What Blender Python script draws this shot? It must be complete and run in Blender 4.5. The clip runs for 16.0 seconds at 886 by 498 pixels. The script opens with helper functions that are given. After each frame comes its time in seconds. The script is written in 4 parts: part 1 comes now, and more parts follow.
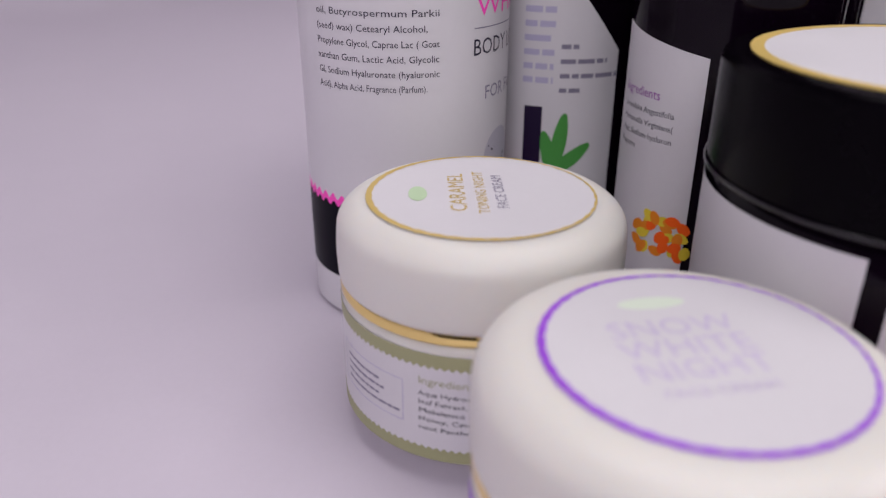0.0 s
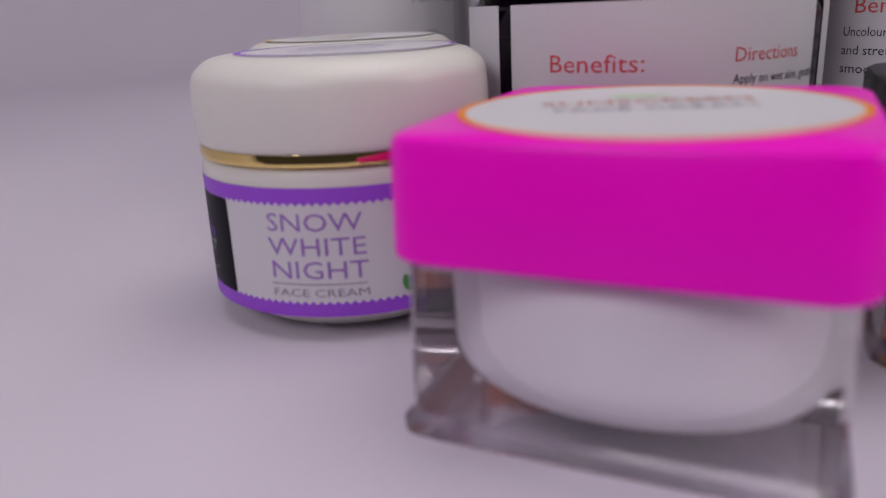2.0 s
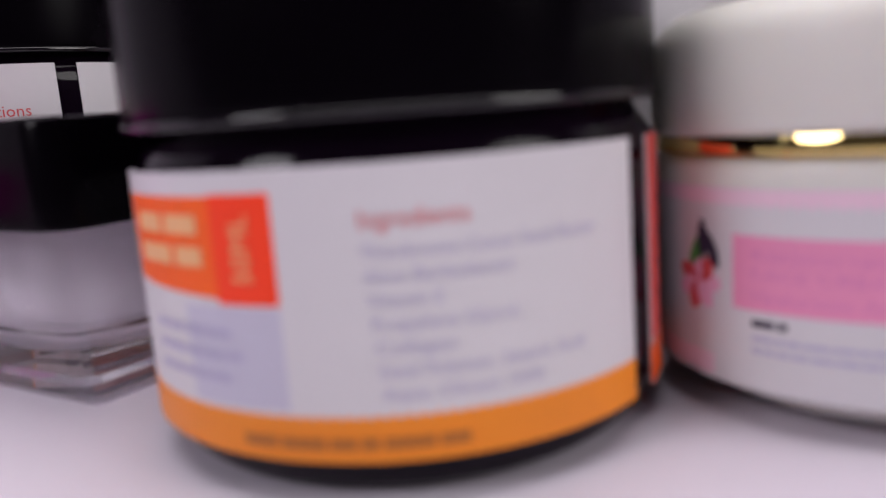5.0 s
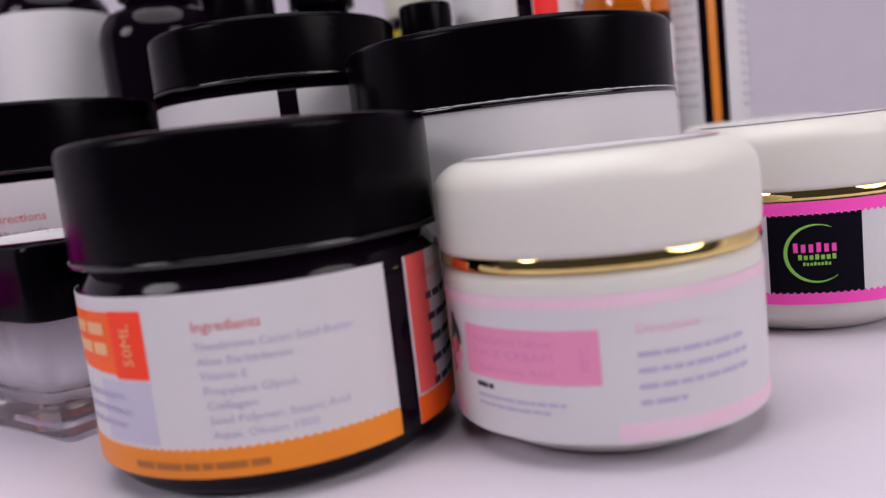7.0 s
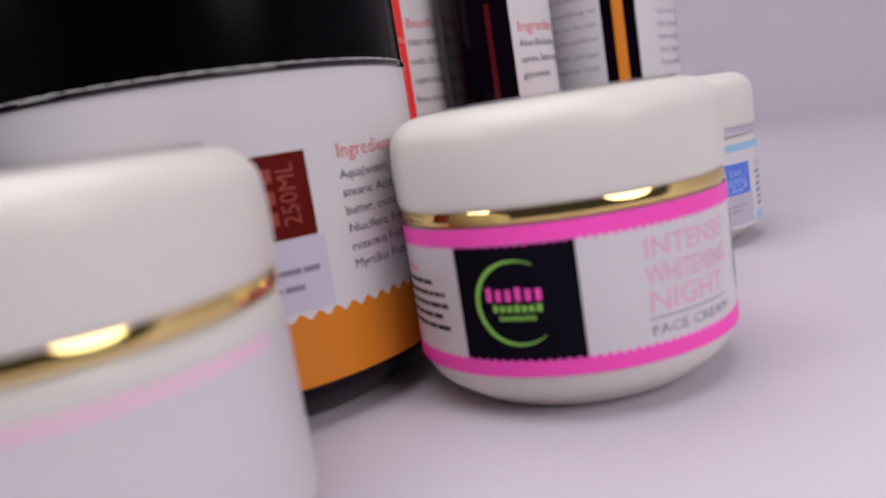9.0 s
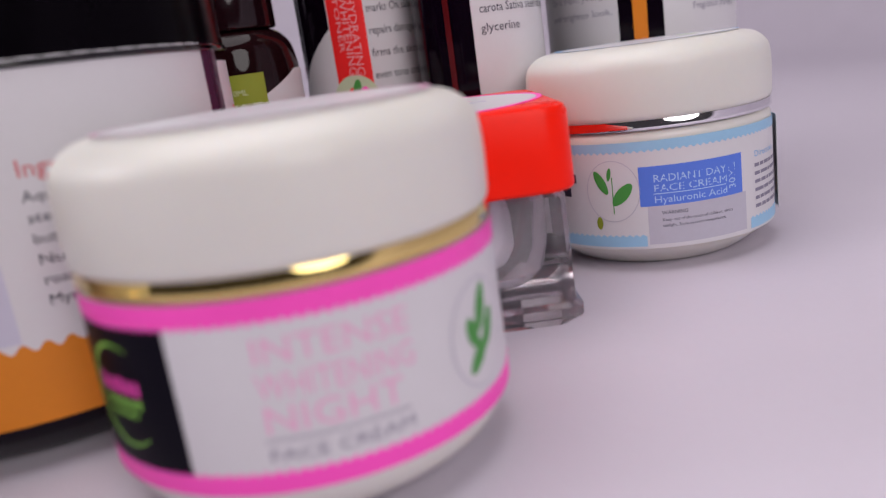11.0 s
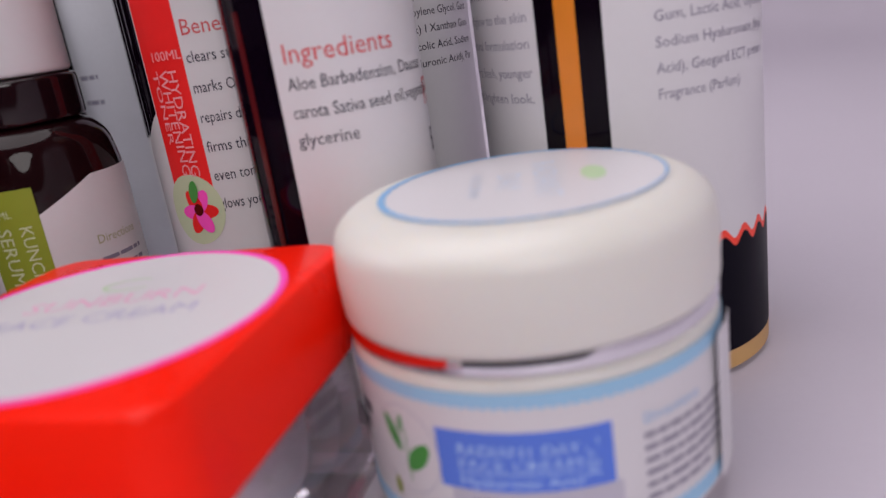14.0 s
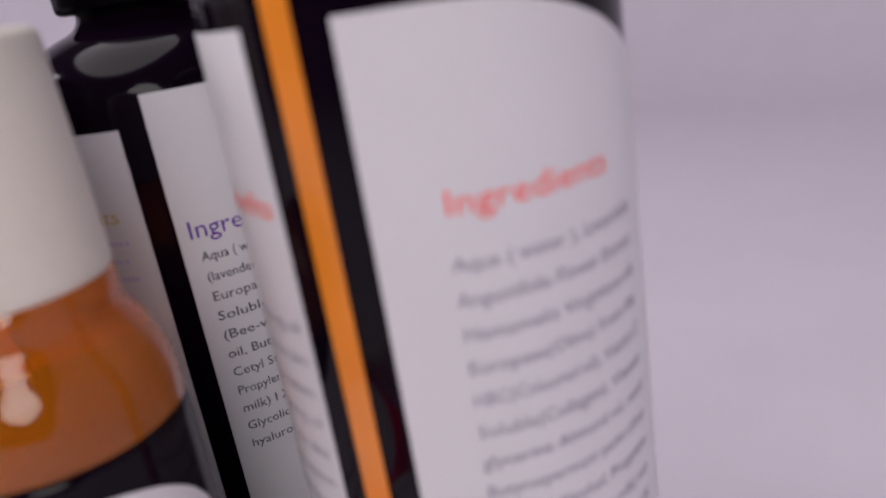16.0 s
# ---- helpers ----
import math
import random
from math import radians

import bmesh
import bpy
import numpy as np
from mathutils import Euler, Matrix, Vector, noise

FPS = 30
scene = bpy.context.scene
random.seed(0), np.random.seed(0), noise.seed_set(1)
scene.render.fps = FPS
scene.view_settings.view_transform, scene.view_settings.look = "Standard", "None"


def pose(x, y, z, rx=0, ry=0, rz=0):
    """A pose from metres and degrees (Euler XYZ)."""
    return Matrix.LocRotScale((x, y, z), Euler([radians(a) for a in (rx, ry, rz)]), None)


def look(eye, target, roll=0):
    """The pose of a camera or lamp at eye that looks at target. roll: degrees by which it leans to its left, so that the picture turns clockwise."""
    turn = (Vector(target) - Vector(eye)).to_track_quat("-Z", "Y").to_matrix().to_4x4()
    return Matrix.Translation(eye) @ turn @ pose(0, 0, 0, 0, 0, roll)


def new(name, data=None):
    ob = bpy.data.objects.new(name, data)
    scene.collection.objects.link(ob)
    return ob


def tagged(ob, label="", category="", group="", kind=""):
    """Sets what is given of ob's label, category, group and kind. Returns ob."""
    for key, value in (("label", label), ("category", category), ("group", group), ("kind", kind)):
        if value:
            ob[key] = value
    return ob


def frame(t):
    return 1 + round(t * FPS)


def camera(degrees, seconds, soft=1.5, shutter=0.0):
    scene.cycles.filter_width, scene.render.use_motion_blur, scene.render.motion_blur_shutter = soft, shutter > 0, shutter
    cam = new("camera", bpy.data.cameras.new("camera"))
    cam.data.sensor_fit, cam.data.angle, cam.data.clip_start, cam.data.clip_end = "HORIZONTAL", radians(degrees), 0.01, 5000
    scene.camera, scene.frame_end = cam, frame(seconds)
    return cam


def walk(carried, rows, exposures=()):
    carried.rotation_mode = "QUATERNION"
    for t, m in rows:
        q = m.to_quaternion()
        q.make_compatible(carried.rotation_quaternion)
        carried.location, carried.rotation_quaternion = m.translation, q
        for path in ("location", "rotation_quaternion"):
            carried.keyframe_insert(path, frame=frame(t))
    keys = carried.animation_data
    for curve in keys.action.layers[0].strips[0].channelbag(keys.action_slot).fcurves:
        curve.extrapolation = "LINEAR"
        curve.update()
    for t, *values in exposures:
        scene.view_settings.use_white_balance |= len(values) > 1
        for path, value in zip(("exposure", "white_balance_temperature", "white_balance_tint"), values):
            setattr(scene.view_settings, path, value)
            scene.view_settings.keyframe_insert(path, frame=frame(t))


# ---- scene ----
cam = camera(59.46, 16.0, soft=1.3)
# seconds, place in metres, turn in degrees
PATH = [
    (0, pose(-0.2473, -0.1015, 0.1129, 64.73, -0.10, -28.94)),
    (0.3, pose(-0.2574, -0.1102, 0.1053, 64.44, 0.25, -28.80)),
    (0.5, pose(-0.2661, -0.1191, 0.0990, 64.67, 0.37, -28.22)),
    (1, pose(-0.2783, -0.1454, 0.0892, 65.69, 0.53, -23.50)),
    (1.5, pose(-0.2323, -0.1879, 0.0804, 70.07, 1.74, -16.31)),
    (2, pose(-0.1788, -0.2066, 0.0613, 72.51, 2.56, -9.83)),
    (2.5, pose(-0.1297, -0.2199, 0.0410, 75.78, 1.91, -5.68)),
    (3, pose(-0.0990, -0.2264, 0.0444, 76.63, 1.54, -8.60)),
    (3.5, pose(-0.0708, -0.2296, 0.0431, 76.11, 2.13, -8.12)),
    (4, pose(-0.0307, -0.2361, 0.0397, 79.17, 1.98, -4.68)),
    (4.6, pose(0.0002, -0.2409, 0.0403, 79.95, 3.13, -2.51)),
    (6.8, pose(0.0435, -0.3063, 0.0556, 82.28, 6.47, 2.76)),
    (7, pose(0.0530, -0.2956, 0.0566, 82.51, 6.42, 2.64)),
    (7.5, pose(0.0736, -0.2735, 0.0449, 82.45, 7.35, 5.22)),
    (8, pose(0.1021, -0.2604, 0.0493, 82.23, 8.13, 7.39)),
    (8.2, pose(0.1108, -0.2540, 0.0498, 81.67, 8.15, 7.41)),
    (8.5, pose(0.1245, -0.2437, 0.0535, 81.55, 7.95, 6.97)),
    (9, pose(0.1445, -0.2284, 0.0516, 80.74, 8.87, 9.71)),
    (9.3, pose(0.1575, -0.2179, 0.0495, 80.31, 9.60, 12.23)),
    (9.5, pose(0.1660, -0.2124, 0.0484, 79.98, 9.99, 14.01)),
    (9.7, pose(0.1757, -0.2081, 0.0486, 79.73, 10.27, 15.92)),
    (11.8, pose(0.2250, -0.1469, 0.0677, 73.30, 6.47, 31.91)),
    (12, pose(0.2295, -0.1429, 0.0693, 72.98, 6.75, 33.36)),
    (12.3, pose(0.2397, -0.1344, 0.0684, 71.63, 7.71, 33.79)),
    (12.5, pose(0.2400, -0.1214, 0.0740, 71.74, 7.55, 34.55)),
    (13, pose(0.2292, -0.0931, 0.0854, 72.64, 7.00, 38.15)),
    (13.3, pose(0.2303, -0.0872, 0.0857, 72.30, 6.77, 39.92)),
    (13.5, pose(0.2329, -0.0797, 0.0847, 72.27, 6.91, 40.22)),
    (14, pose(0.2431, -0.0573, 0.0820, 72.67, 8.25, 40.58)),
    (14.3, pose(0.2480, -0.0457, 0.0822, 72.93, 9.62, 40.58)),
    (14.4, pose(0.2501, -0.0419, 0.0834, 73.01, 10.14, 40.47)),
    (14.5, pose(0.2515, -0.0362, 0.0865, 73.29, 10.59, 40.25)),
    (15, pose(0.2512, -0.0117, 0.1020, 73.25, 11.01, 40.55)),
    (15.5, pose(0.2463, 0.0005, 0.1261, 71.09, 9.52, 39.22)),
    (15.7, pose(0.2422, 0.0040, 0.1372, 71.08, 9.39, 39.11)),
    (16, pose(0.2353, 0.0130, 0.1547, 70.32, 8.62, 39.80)),
]
walk(cam, PATH, exposures=[(0.0, 0.34), (1.0, 0.16), (2.0, -0.08), (3.0, 0.24), (3.5, 0.40), (4.0, 0.52), (4.5, 0.50), (7.0, 0.44), (8.5, 0.38), (12.0, 0.32), (14.0, 0.32), (15.5, 0.24), (16.0, 0.34)])
cam.data.dof.use_dof = True
cam.data.dof.focus_distance, cam.data.dof.aperture_fstop = 0.185, 11.5

# places on the table and sizes, in centimetres; azimuths in degrees
AT = {'B': (-16.59, 2.87), 'C': (-17.2, -3.74), 'P': (7.38, -14.21), 'Q': (13.88, -7.71), 'S': (16.88, 4.13), 'E': (-12.99, -9.95), 'F': (-5.32, -9.63), 'T': (12.86, -1.24), 'O': (0.57, -13.6), 'G': (6.32, -6.62), 'D': (-10.02, -2.53), 'A': (-15.16, 9.3), 'J': (15.65, 9.89), 'I': (12.06, 4.78), 'K': (8.34, 9.91), 'N': (8.0, 5.2), 'U': (6.06, 1.09), 'M': (-1.34, -2.45), 'X': (-9.38, 10.02), 'Y': (-7.93, 4.48), 'Z': (-4.6, 5.4), 'W': (-1.5, 8.6), 'V2': (3.85, -0.58), 'PV': (13.1, 3.7), 'Y1': (-10.9, 16.5), 'Y2': (2.4, 14.6)}
DIM = {'zdisc': 5.35, 'Rdisc': 2.4, 'zgold': 3.53, 'hs': 3.03, 'hb': 2.93, 'zt0': 2.84, 'zt1': 4.57, 'RdE': 2.92, 'RO': 3.66, 'RObase': 3.38, 'zOlab': 3.76, 'RG': 4.58, 'RGb': 3.83, 'RD': 4.05, 'RA': 2.83, 'RJ': 2.99, 'RI': 1.88, 'RK': 2.62, 'RN': 2.1, 'RU': 1.75, 'RM': 4.13, 'RX': 2.61, 'RY': 2.61}
AZ = {'Cpanl': -189.2, 'Cpanr': -144.0, 'Ctxt': -124.3, 'Ctxtz': 2.42, 'Dben': -139.3, 'Dbenz': 4.73, 'Ddir': -87.3, 'Ddirz': 4.91, 'Dll': -153.5, 'Dlr': -55.0, 'Gboxl': -60.8, 'Gboxr': -42.9, 'Ging': -34.7, 'Gingz': 5.07, 'Glend': -129.5, 'Glendz': 6.84, 'Igly': -64.8, 'Iglyz': 6.27, 'Iing': -64.6, 'Iingz': 7.79, 'Ill': -70.8, 'Jfrag': -47.1, 'Jfragz': 6.11, 'Jstripe': -77.5, 'Jzig': 18.1, 'Jzigz': 3.07, 'Kaqua': -31.5, 'Kaquaz': 11.1, 'Khyal': -32.4, 'Khyalz': 6.93, 'Kzig': -42.8, 'Kzigz': 3.8, 'Map': -120.4, 'Mapz': 4.92, 'Mlr': -77.7, 'Nflow': -45.6, 'Nflowz': 4.67, 'Nsr': -58.0, 'Oboxr': -109.6, 'Olab2': -40.3, 'Olab3': -32.0, 'Pboxl': -151.2, 'Pboxr': -99.2, 'Qpanl': -125.0, 'Qpanr': -85.0, 'Sboxl': -83.6, 'Sboxr': -35.8, 'Ugtl': -62.8, 'Ugtlz': 5.94, 'Ugtr': -32.0, 'Ugtrz': 5.93, 'Vred': -80.9, 'Vredz': 4.26, 'Xalo': -126.8, 'Xaloz': 4.47, 'Xlr': -85.2, 'Xplr': -135.0, 'Yfrg': -202.7, 'Yfrgz': 4.87, 'Ying': -206.4, 'Yingz': 6.4, 'Ylr': -147.4, 'Eturn': -34.3, 'Fturn': -32.4, 'Tturn': 27.0, 'Nsl': -88.0}
LABEL_DZ = {"B": -0.04, "C": -0.18, "P": -0.2, "Q": 0.15, "S": -0.12, "G": 0.2}
TOPTURN = {"B": 63, "C": -19, "S": -54, "T": 11}
OH, GZL, DZL = 6.45, 6.55, 6.4
JTOP, ITOP = 15.2, 9.65

# ---------------------------------------------------------------- light
world = bpy.data.worlds.new("studio_world")
scene.world = world
world.use_nodes = True
world.node_tree.nodes["Background"].inputs["Color"].default_value = (1.0, 0.88, 1.0, 1)
world.node_tree.nodes["Background"].inputs["Strength"].default_value = 0.035


def lamp(name, energy, color, m, size):
    data = bpy.data.lights.new(name, "AREA")
    data.energy, data.color, data.shape, data.size = energy, color, "DISK", size
    ob = new(name, data)
    ob.matrix_world = m
    return ob


lamp("overhead_softbox", 4.7, (1.0, 0.945, 0.985), look((0.0, -0.10, 0.85), (0.0, 0.03, 0.0)), 0.9)
lamp("left_softbox", 2.8, (0.98, 0.93, 1.0), look((-0.75, -0.62, 0.62), (-0.04, 0.0, 0.03)), 0.40)
lamp("right_softbox", 3.2, (1.0, 0.955, 0.955), look((0.80, -0.60, 0.52), (0.06, 0.0, 0.03)), 0.55)

# ---------------------------------------------------------------- materials
MATS = {}


def mat(name, color, rough=0.5, metal=0.0, spec=0.5, vary=0.06, scale=900.0, bump=0.0, coat=0.0, trans=0.0, ior=1.49, emis=0.0, sub=0.0):
    if name in MATS:
        return MATS[name]
    m = bpy.data.materials.new(name)
    m.use_nodes = True
    nt = m.node_tree
    b = nt.nodes["Principled BSDF"]
    b.inputs["Roughness"].default_value = rough
    b.inputs["Metallic"].default_value = metal
    b.inputs["Specular IOR Level"].default_value = spec
    b.inputs["Coat Weight"].default_value = coat
    b.inputs["Coat Roughness"].default_value = 0.08
    b.inputs["Transmission Weight"].default_value = trans
    b.inputs["IOR"].default_value = ior
    if sub:
        b.inputs["Subsurface Weight"].default_value = sub
        b.inputs["Subsurface Radius"].default_value = (0.004, 0.003, 0.002)
        b.inputs["Subsurface Scale"].default_value = 1.0
    tc = nt.nodes.new("ShaderNodeTexCoord")
    n1 = nt.nodes.new("ShaderNodeTexNoise")
    n1.inputs["Scale"].default_value = scale
    n1.inputs["Detail"].default_value = 4
    n2 = nt.nodes.new("ShaderNodeTexNoise")
    n2.inputs["Scale"].default_value = scale * 0.06
    n2.inputs["Detail"].default_value = 3
    mx = nt.nodes.new("ShaderNodeMath")
    mx.operation = "MULTIPLY_ADD"
    mx.inputs[1].default_value = 0.4
    nt.links.new(tc.outputs["Object"], n1.inputs["Vector"])
    nt.links.new(tc.outputs["Object"], n2.inputs["Vector"])
    nt.links.new(n1.outputs["Fac"], mx.inputs[0])
    nt.links.new(n2.outputs["Fac"], mx.inputs[2])
    ramp = nt.nodes.new("ShaderNodeMapRange")
    ramp.inputs["From Min"].default_value, ramp.inputs["From Max"].default_value = 0.35, 1.05
    ramp.inputs["To Min"].default_value, ramp.inputs["To Max"].default_value = 1.0 - vary, 1.0 + vary
    nt.links.new(mx.outputs[0], ramp.inputs["Value"])
    mul = nt.nodes.new("ShaderNodeVectorMath")
    mul.operation = "SCALE"
    mul.inputs[0].default_value = color
    nt.links.new(ramp.outputs[0], mul.inputs["Scale"])
    nt.links.new(mul.outputs[0], b.inputs["Base Color"])
    rr = nt.nodes.new("ShaderNodeMapRange")
    rr.inputs["From Min"].default_value, rr.inputs["From Max"].default_value = 0.3, 0.7
    rr.inputs["To Min"].default_value, rr.inputs["To Max"].default_value = max(0.0, rough - 0.05), min(1.0, rough + 0.06)
    nt.links.new(n2.outputs["Fac"], rr.inputs["Value"])
    nt.links.new(rr.outputs[0], b.inputs["Roughness"])
    if bump:
        bp = nt.nodes.new("ShaderNodeBump")
        bp.inputs["Strength"].default_value = bump
        bp.inputs["Distance"].default_value = 0.0002
        nt.links.new(n1.outputs["Fac"], bp.inputs["Height"])
        nt.links.new(bp.outputs[0], b.inputs["Normal"])
    MATS[name] = m
    return m


M_TABLE = mat("white_backdrop_paper", (0.62, 0.57, 0.65), 0.55, spec=0.3, vary=0.03, scale=500, bump=0.08)
M_PLASTIC = mat("white_plastic", (0.71, 0.69, 0.645), 0.38, vary=0.025, scale=600, bump=0.03, sub=0.15)
M_GOLD = mat("gold_foil_band", (0.88, 0.68, 0.26), 0.07, metal=1.0, vary=0.05, scale=300)
M_SILVER = mat("silver_foil_band", (0.80, 0.79, 0.82), 0.07, metal=1.0, vary=0.05, scale=300)
M_PAPER = mat("white_label_paper", (0.66, 0.64, 0.67), 0.42, spec=0.35, vary=0.03, scale=700, bump=0.02)
M_BLACK = mat("black_lid_plastic", (0.0015, 0.0008, 0.002), 0.22, spec=0.05, vary=0.25, scale=500, bump=0.03)
M_DARKGLASS = mat("dark_amber_plastic", (0.004, 0.0012, 0.005), 0.10, spec=0.16, vary=0.3, scale=200)
M_INK = mat("black_ink", (0.03, 0.025, 0.05), 0.5, spec=0.2)
M_GREYINK = mat("grey_ink", (0.24, 0.22, 0.30), 0.5, spec=0.2)
M_NAVY = mat("black_label_print", (0.004, 0.003, 0.008), 0.4, spec=0.06)
M_ACRYL = mat("clear_acrylic", (1.0, 0.96, 1.0), 0.02, spec=0.5, vary=0.01, trans=1.0, ior=1.49)
_nt = M_ACRYL.node_tree
for _l in list(_nt.nodes["Principled BSDF"].inputs["Roughness"].links):
    _nt.links.remove(_l)
_nt.nodes["Principled BSDF"].inputs["Roughness"].default_value = 0.0
_clear, _mixed = _nt.nodes.new("ShaderNodeBsdfTransparent"), _nt.nodes.new("ShaderNodeMixShader")
_clear.inputs["Color"].default_value = (0.97, 0.94, 0.985, 1)
_mixed.inputs["Fac"].default_value = 0.16
_nt.links.new(_nt.nodes["Principled BSDF"].outputs[0], _mixed.inputs[1])
_nt.links.new(_clear.outputs[0], _mixed.inputs[2])
_nt.links.new(_mixed.outputs[0], _nt.nodes["Material Output"].inputs["Surface"])
M_LINER = mat("milky_acrylic", (0.97, 0.94, 1.0), 0.05, vary=0.03, scale=300, trans=0.86, ior=1.25)
# strong tone variation in the amber colour imitates its refraction pattern
M_AMBER = mat("amber_plastic", (0.98, 0.25, 0.005), 0.06, vary=0.55, scale=70, trans=0.72, ior=1.3, coat=0.6)
# gold colour standing in for light that shines through the dark amber bottle
M_AMBERGLOW = mat("painted_amber_glow", (0.78, 0.24, 0.02), 0.25, vary=0.15, scale=120, coat=0.4)
# dark red of a reflection, put into a base colour
M_REDGLINT = mat("painted_ruby_glint", (0.09, 0.006, 0.008), 0.2, vary=0.2, scale=120)


def ink(name, color, rough=0.45):
    return mat(name, color, rough, spec=0.3, vary=0.06, scale=800, bump=0.02)


M_VIOLET = ink("violet_print", (0.32, 0.07, 0.66))
M_LILAC = ink("lilac_print", (0.32, 0.17, 0.50))
M_FAINT = ink("faint_lilac_print", (0.57, 0.50, 0.67))
M_OLIVE = ink("olive_print", (0.36, 0.36, 0.20))
M_GOLDINK = ink("gold_print", (0.58, 0.42, 0.13))
M_HOTPINK = ink("hot_pink_print", (1.0, 0.085, 0.54))
M_PALEPINK = ink("pale_pink_print", (0.80, 0.42, 0.60))
M_ROSE = ink("rose_print", (0.66, 0.22, 0.46))
M_SKYBLUE = ink("sky_blue_print", (0.32, 0.55, 0.76))
M_BLUE = ink("blue_print", (0.10, 0.20, 0.72))
M_ORANGE = ink("orange_print", (0.85, 0.26, 0.02))
M_REDORANGE = ink("red_orange_print", (0.98, 0.13, 0.01))
M_BROWN = mat("brown_print", (0.11, 0.006, 0.004), 0.45, spec=0.08, vary=0.1, scale=800)
M_GREEN = ink("green_print", (0.07, 0.30, 0.06))
M_LIME = ink("lime_print", (0.28, 0.62, 0.10))
M_OLIVEGREEN = ink("olive_green_print", (0.27, 0.32, 0.03))
M_REDINK = ink("red_print", (0.62, 0.09, 0.10))
M_CRIMSON = ink("crimson_print", (0.86, 0.02, 0.02))
M_PEACH = ink("peach_print", (0.46, 0.15, 0.08))
M_YELLOW = ink("yellow_print", (0.80, 0.62, 0.05))
M_MAGENTA = mat("magenta_plastic", (0.95, 0.002, 0.60), 0.32, spec=0.14, vary=0.05, scale=500, bump=0.03)
M_REDLID = mat("red_plastic", (1.0, 0.014, 0.003), 0.30, spec=0.14, vary=0.05, scale=500, bump=0.03)
M_CREAMCUP = mat("white_inner_cup", (0.74, 0.72, 0.76), 0.45, vary=0.03, scale=500)
M_CREAMCAP = mat("cream_cap_plastic", (0.66, 0.62, 0.55), 0.4, vary=0.04, scale=400)
M_PURPLE = ink("purple_print", (0.12, 0.02, 0.32))
M_GREYLABEL = ink("silver_grey_print", (0.50, 0.48, 0.56))
M_BLUEPALE = ink("pale_blue_print", (0.22, 0.44, 0.72))
M_VIOLETGREY = ink("violet_grey_print", (0.46, 0.43, 0.60))

# ---------------------------------------------------------------- builders (centimetres)
CM = 0.01


def thing(name, x, y, label, category, turn=0.0, group=""):
    e = new(name)
    e.empty_display_size = 0.01
    e.matrix_world = pose(x * CM, y * CM, 0, 0, 0, turn)
    return tagged(e, label, category, group)


def part(name, bm, material, parent, label="", smooth=35.0, inward=False):
    me = bpy.data.meshes.new(name)
    bmesh.ops.scale(bm, vec=(CM, CM, CM), verts=bm.verts)
    bmesh.ops.recalc_face_normals(bm, faces=bm.faces)
    if inward:
        bmesh.ops.reverse_faces(bm, faces=bm.faces)
    bm.to_mesh(me)
    bm.free()
    me.materials.append(material)
    for p in me.polygons:
        p.use_smooth = True
    me.set_sharp_from_angle(angle=radians(smooth))
    ob = new(name, me)
    if parent is not None:
        ob.parent = parent
    if label:
        ob["label"] = label
    return ob


def lathe(profile, segs=72):
    bm = bmesh.new()
    rings = []
    for r, z in profile:
        if r < 1e-6:
            rings.append([bm.verts.new((0, 0, z))])
        else:
            rings.append([bm.verts.new((r * math.cos(2 * math.pi * i / segs), r * math.sin(2 * math.pi * i / segs), z)) for i in range(segs)])
    for a, b in zip(rings, rings[1:]):
        for i in range(segs):
            j = (i + 1) % segs
            q = ([a[i], a[j]] if len(a) > 1 else [a[0]]) + ([b[j], b[i]] if len(b) > 1 else [b[0]])
            if len(q) > 2:
                bm.faces.new(q)
    return bm


def fillet(points, r, n=4):
    """Rounds the inner corners of a profile of (radius, height)."""
    out = [points[0]]
    for p, q, s in zip(points, points[1:], points[2:]):
        p, q, s = Vector(p), Vector(q), Vector(s)
        a, b = p - q, s - q
        d = min(r, a.length * 0.45, b.length * 0.45)
        a, b = q + a.normalized() * d, q + b.normalized() * d
        for i in range(n + 1):
            t = i / n
            out.append(tuple(a * (1 - t) ** 2 + q * 2 * t * (1 - t) + b * t * t))
    return out + [points[-1]]


def panel(r, az0, az1, z0, z1, th=0.012, ztop=0.0, zbot=0.0, pitch=0.16, edge=None):
    """A curved label patch on a cylinder; ztop and zbot: depth of the scalloped edges; edge(u) gives (z0, z1)."""
    bm = bmesh.new()
    n = max(4, int(math.radians(abs(az1 - az0)) * r / (0.04 if (ztop or zbot) else 0.12)))
    cols = []
    for i in range(n + 1):
        u = i / n
        a = math.radians(az0 + (az1 - az0) * u)
        s = math.radians(az1 - az0) * r * u
        w = 0.5 + 0.5 * math.cos(2 * math.pi * s / pitch)
        lo, hi = (z0, z1) if edge is None else edge(u)
        lo, hi = lo + zbot * w, hi - ztop * w
        cols.append([bm.verts.new((q * math.cos(a), q * math.sin(a), z)) for q, z in ((r - 0.004, lo), (r + th, lo), (r + th, hi), (r - 0.004, hi))])
    for a, b in zip(cols, cols[1:]):
        for k in range(3):
            bm.faces.new((a[k], b[k], b[k + 1], a[k + 1]))
    bm.faces.new(cols[0])
    bm.faces.new(cols[-1])
    return bm


def wrap(bm, r, az, z, tilt=0.0):
    """Lays a flat drawing (x right, y up, in cm) on a cylinder round the z axis; x = 0 at azimuth az, y = 0 at height z."""
    c, s = math.cos(math.radians(tilt)), math.sin(math.radians(tilt))
    for v in bm.verts:
        x, y, h = v.co
        x, y = x * c - y * s, x * s + y * c
        a = math.radians(az) + x / r
        v.co = ((r + h) * math.cos(a), (r + h) * math.sin(a), z + y)
    return bm


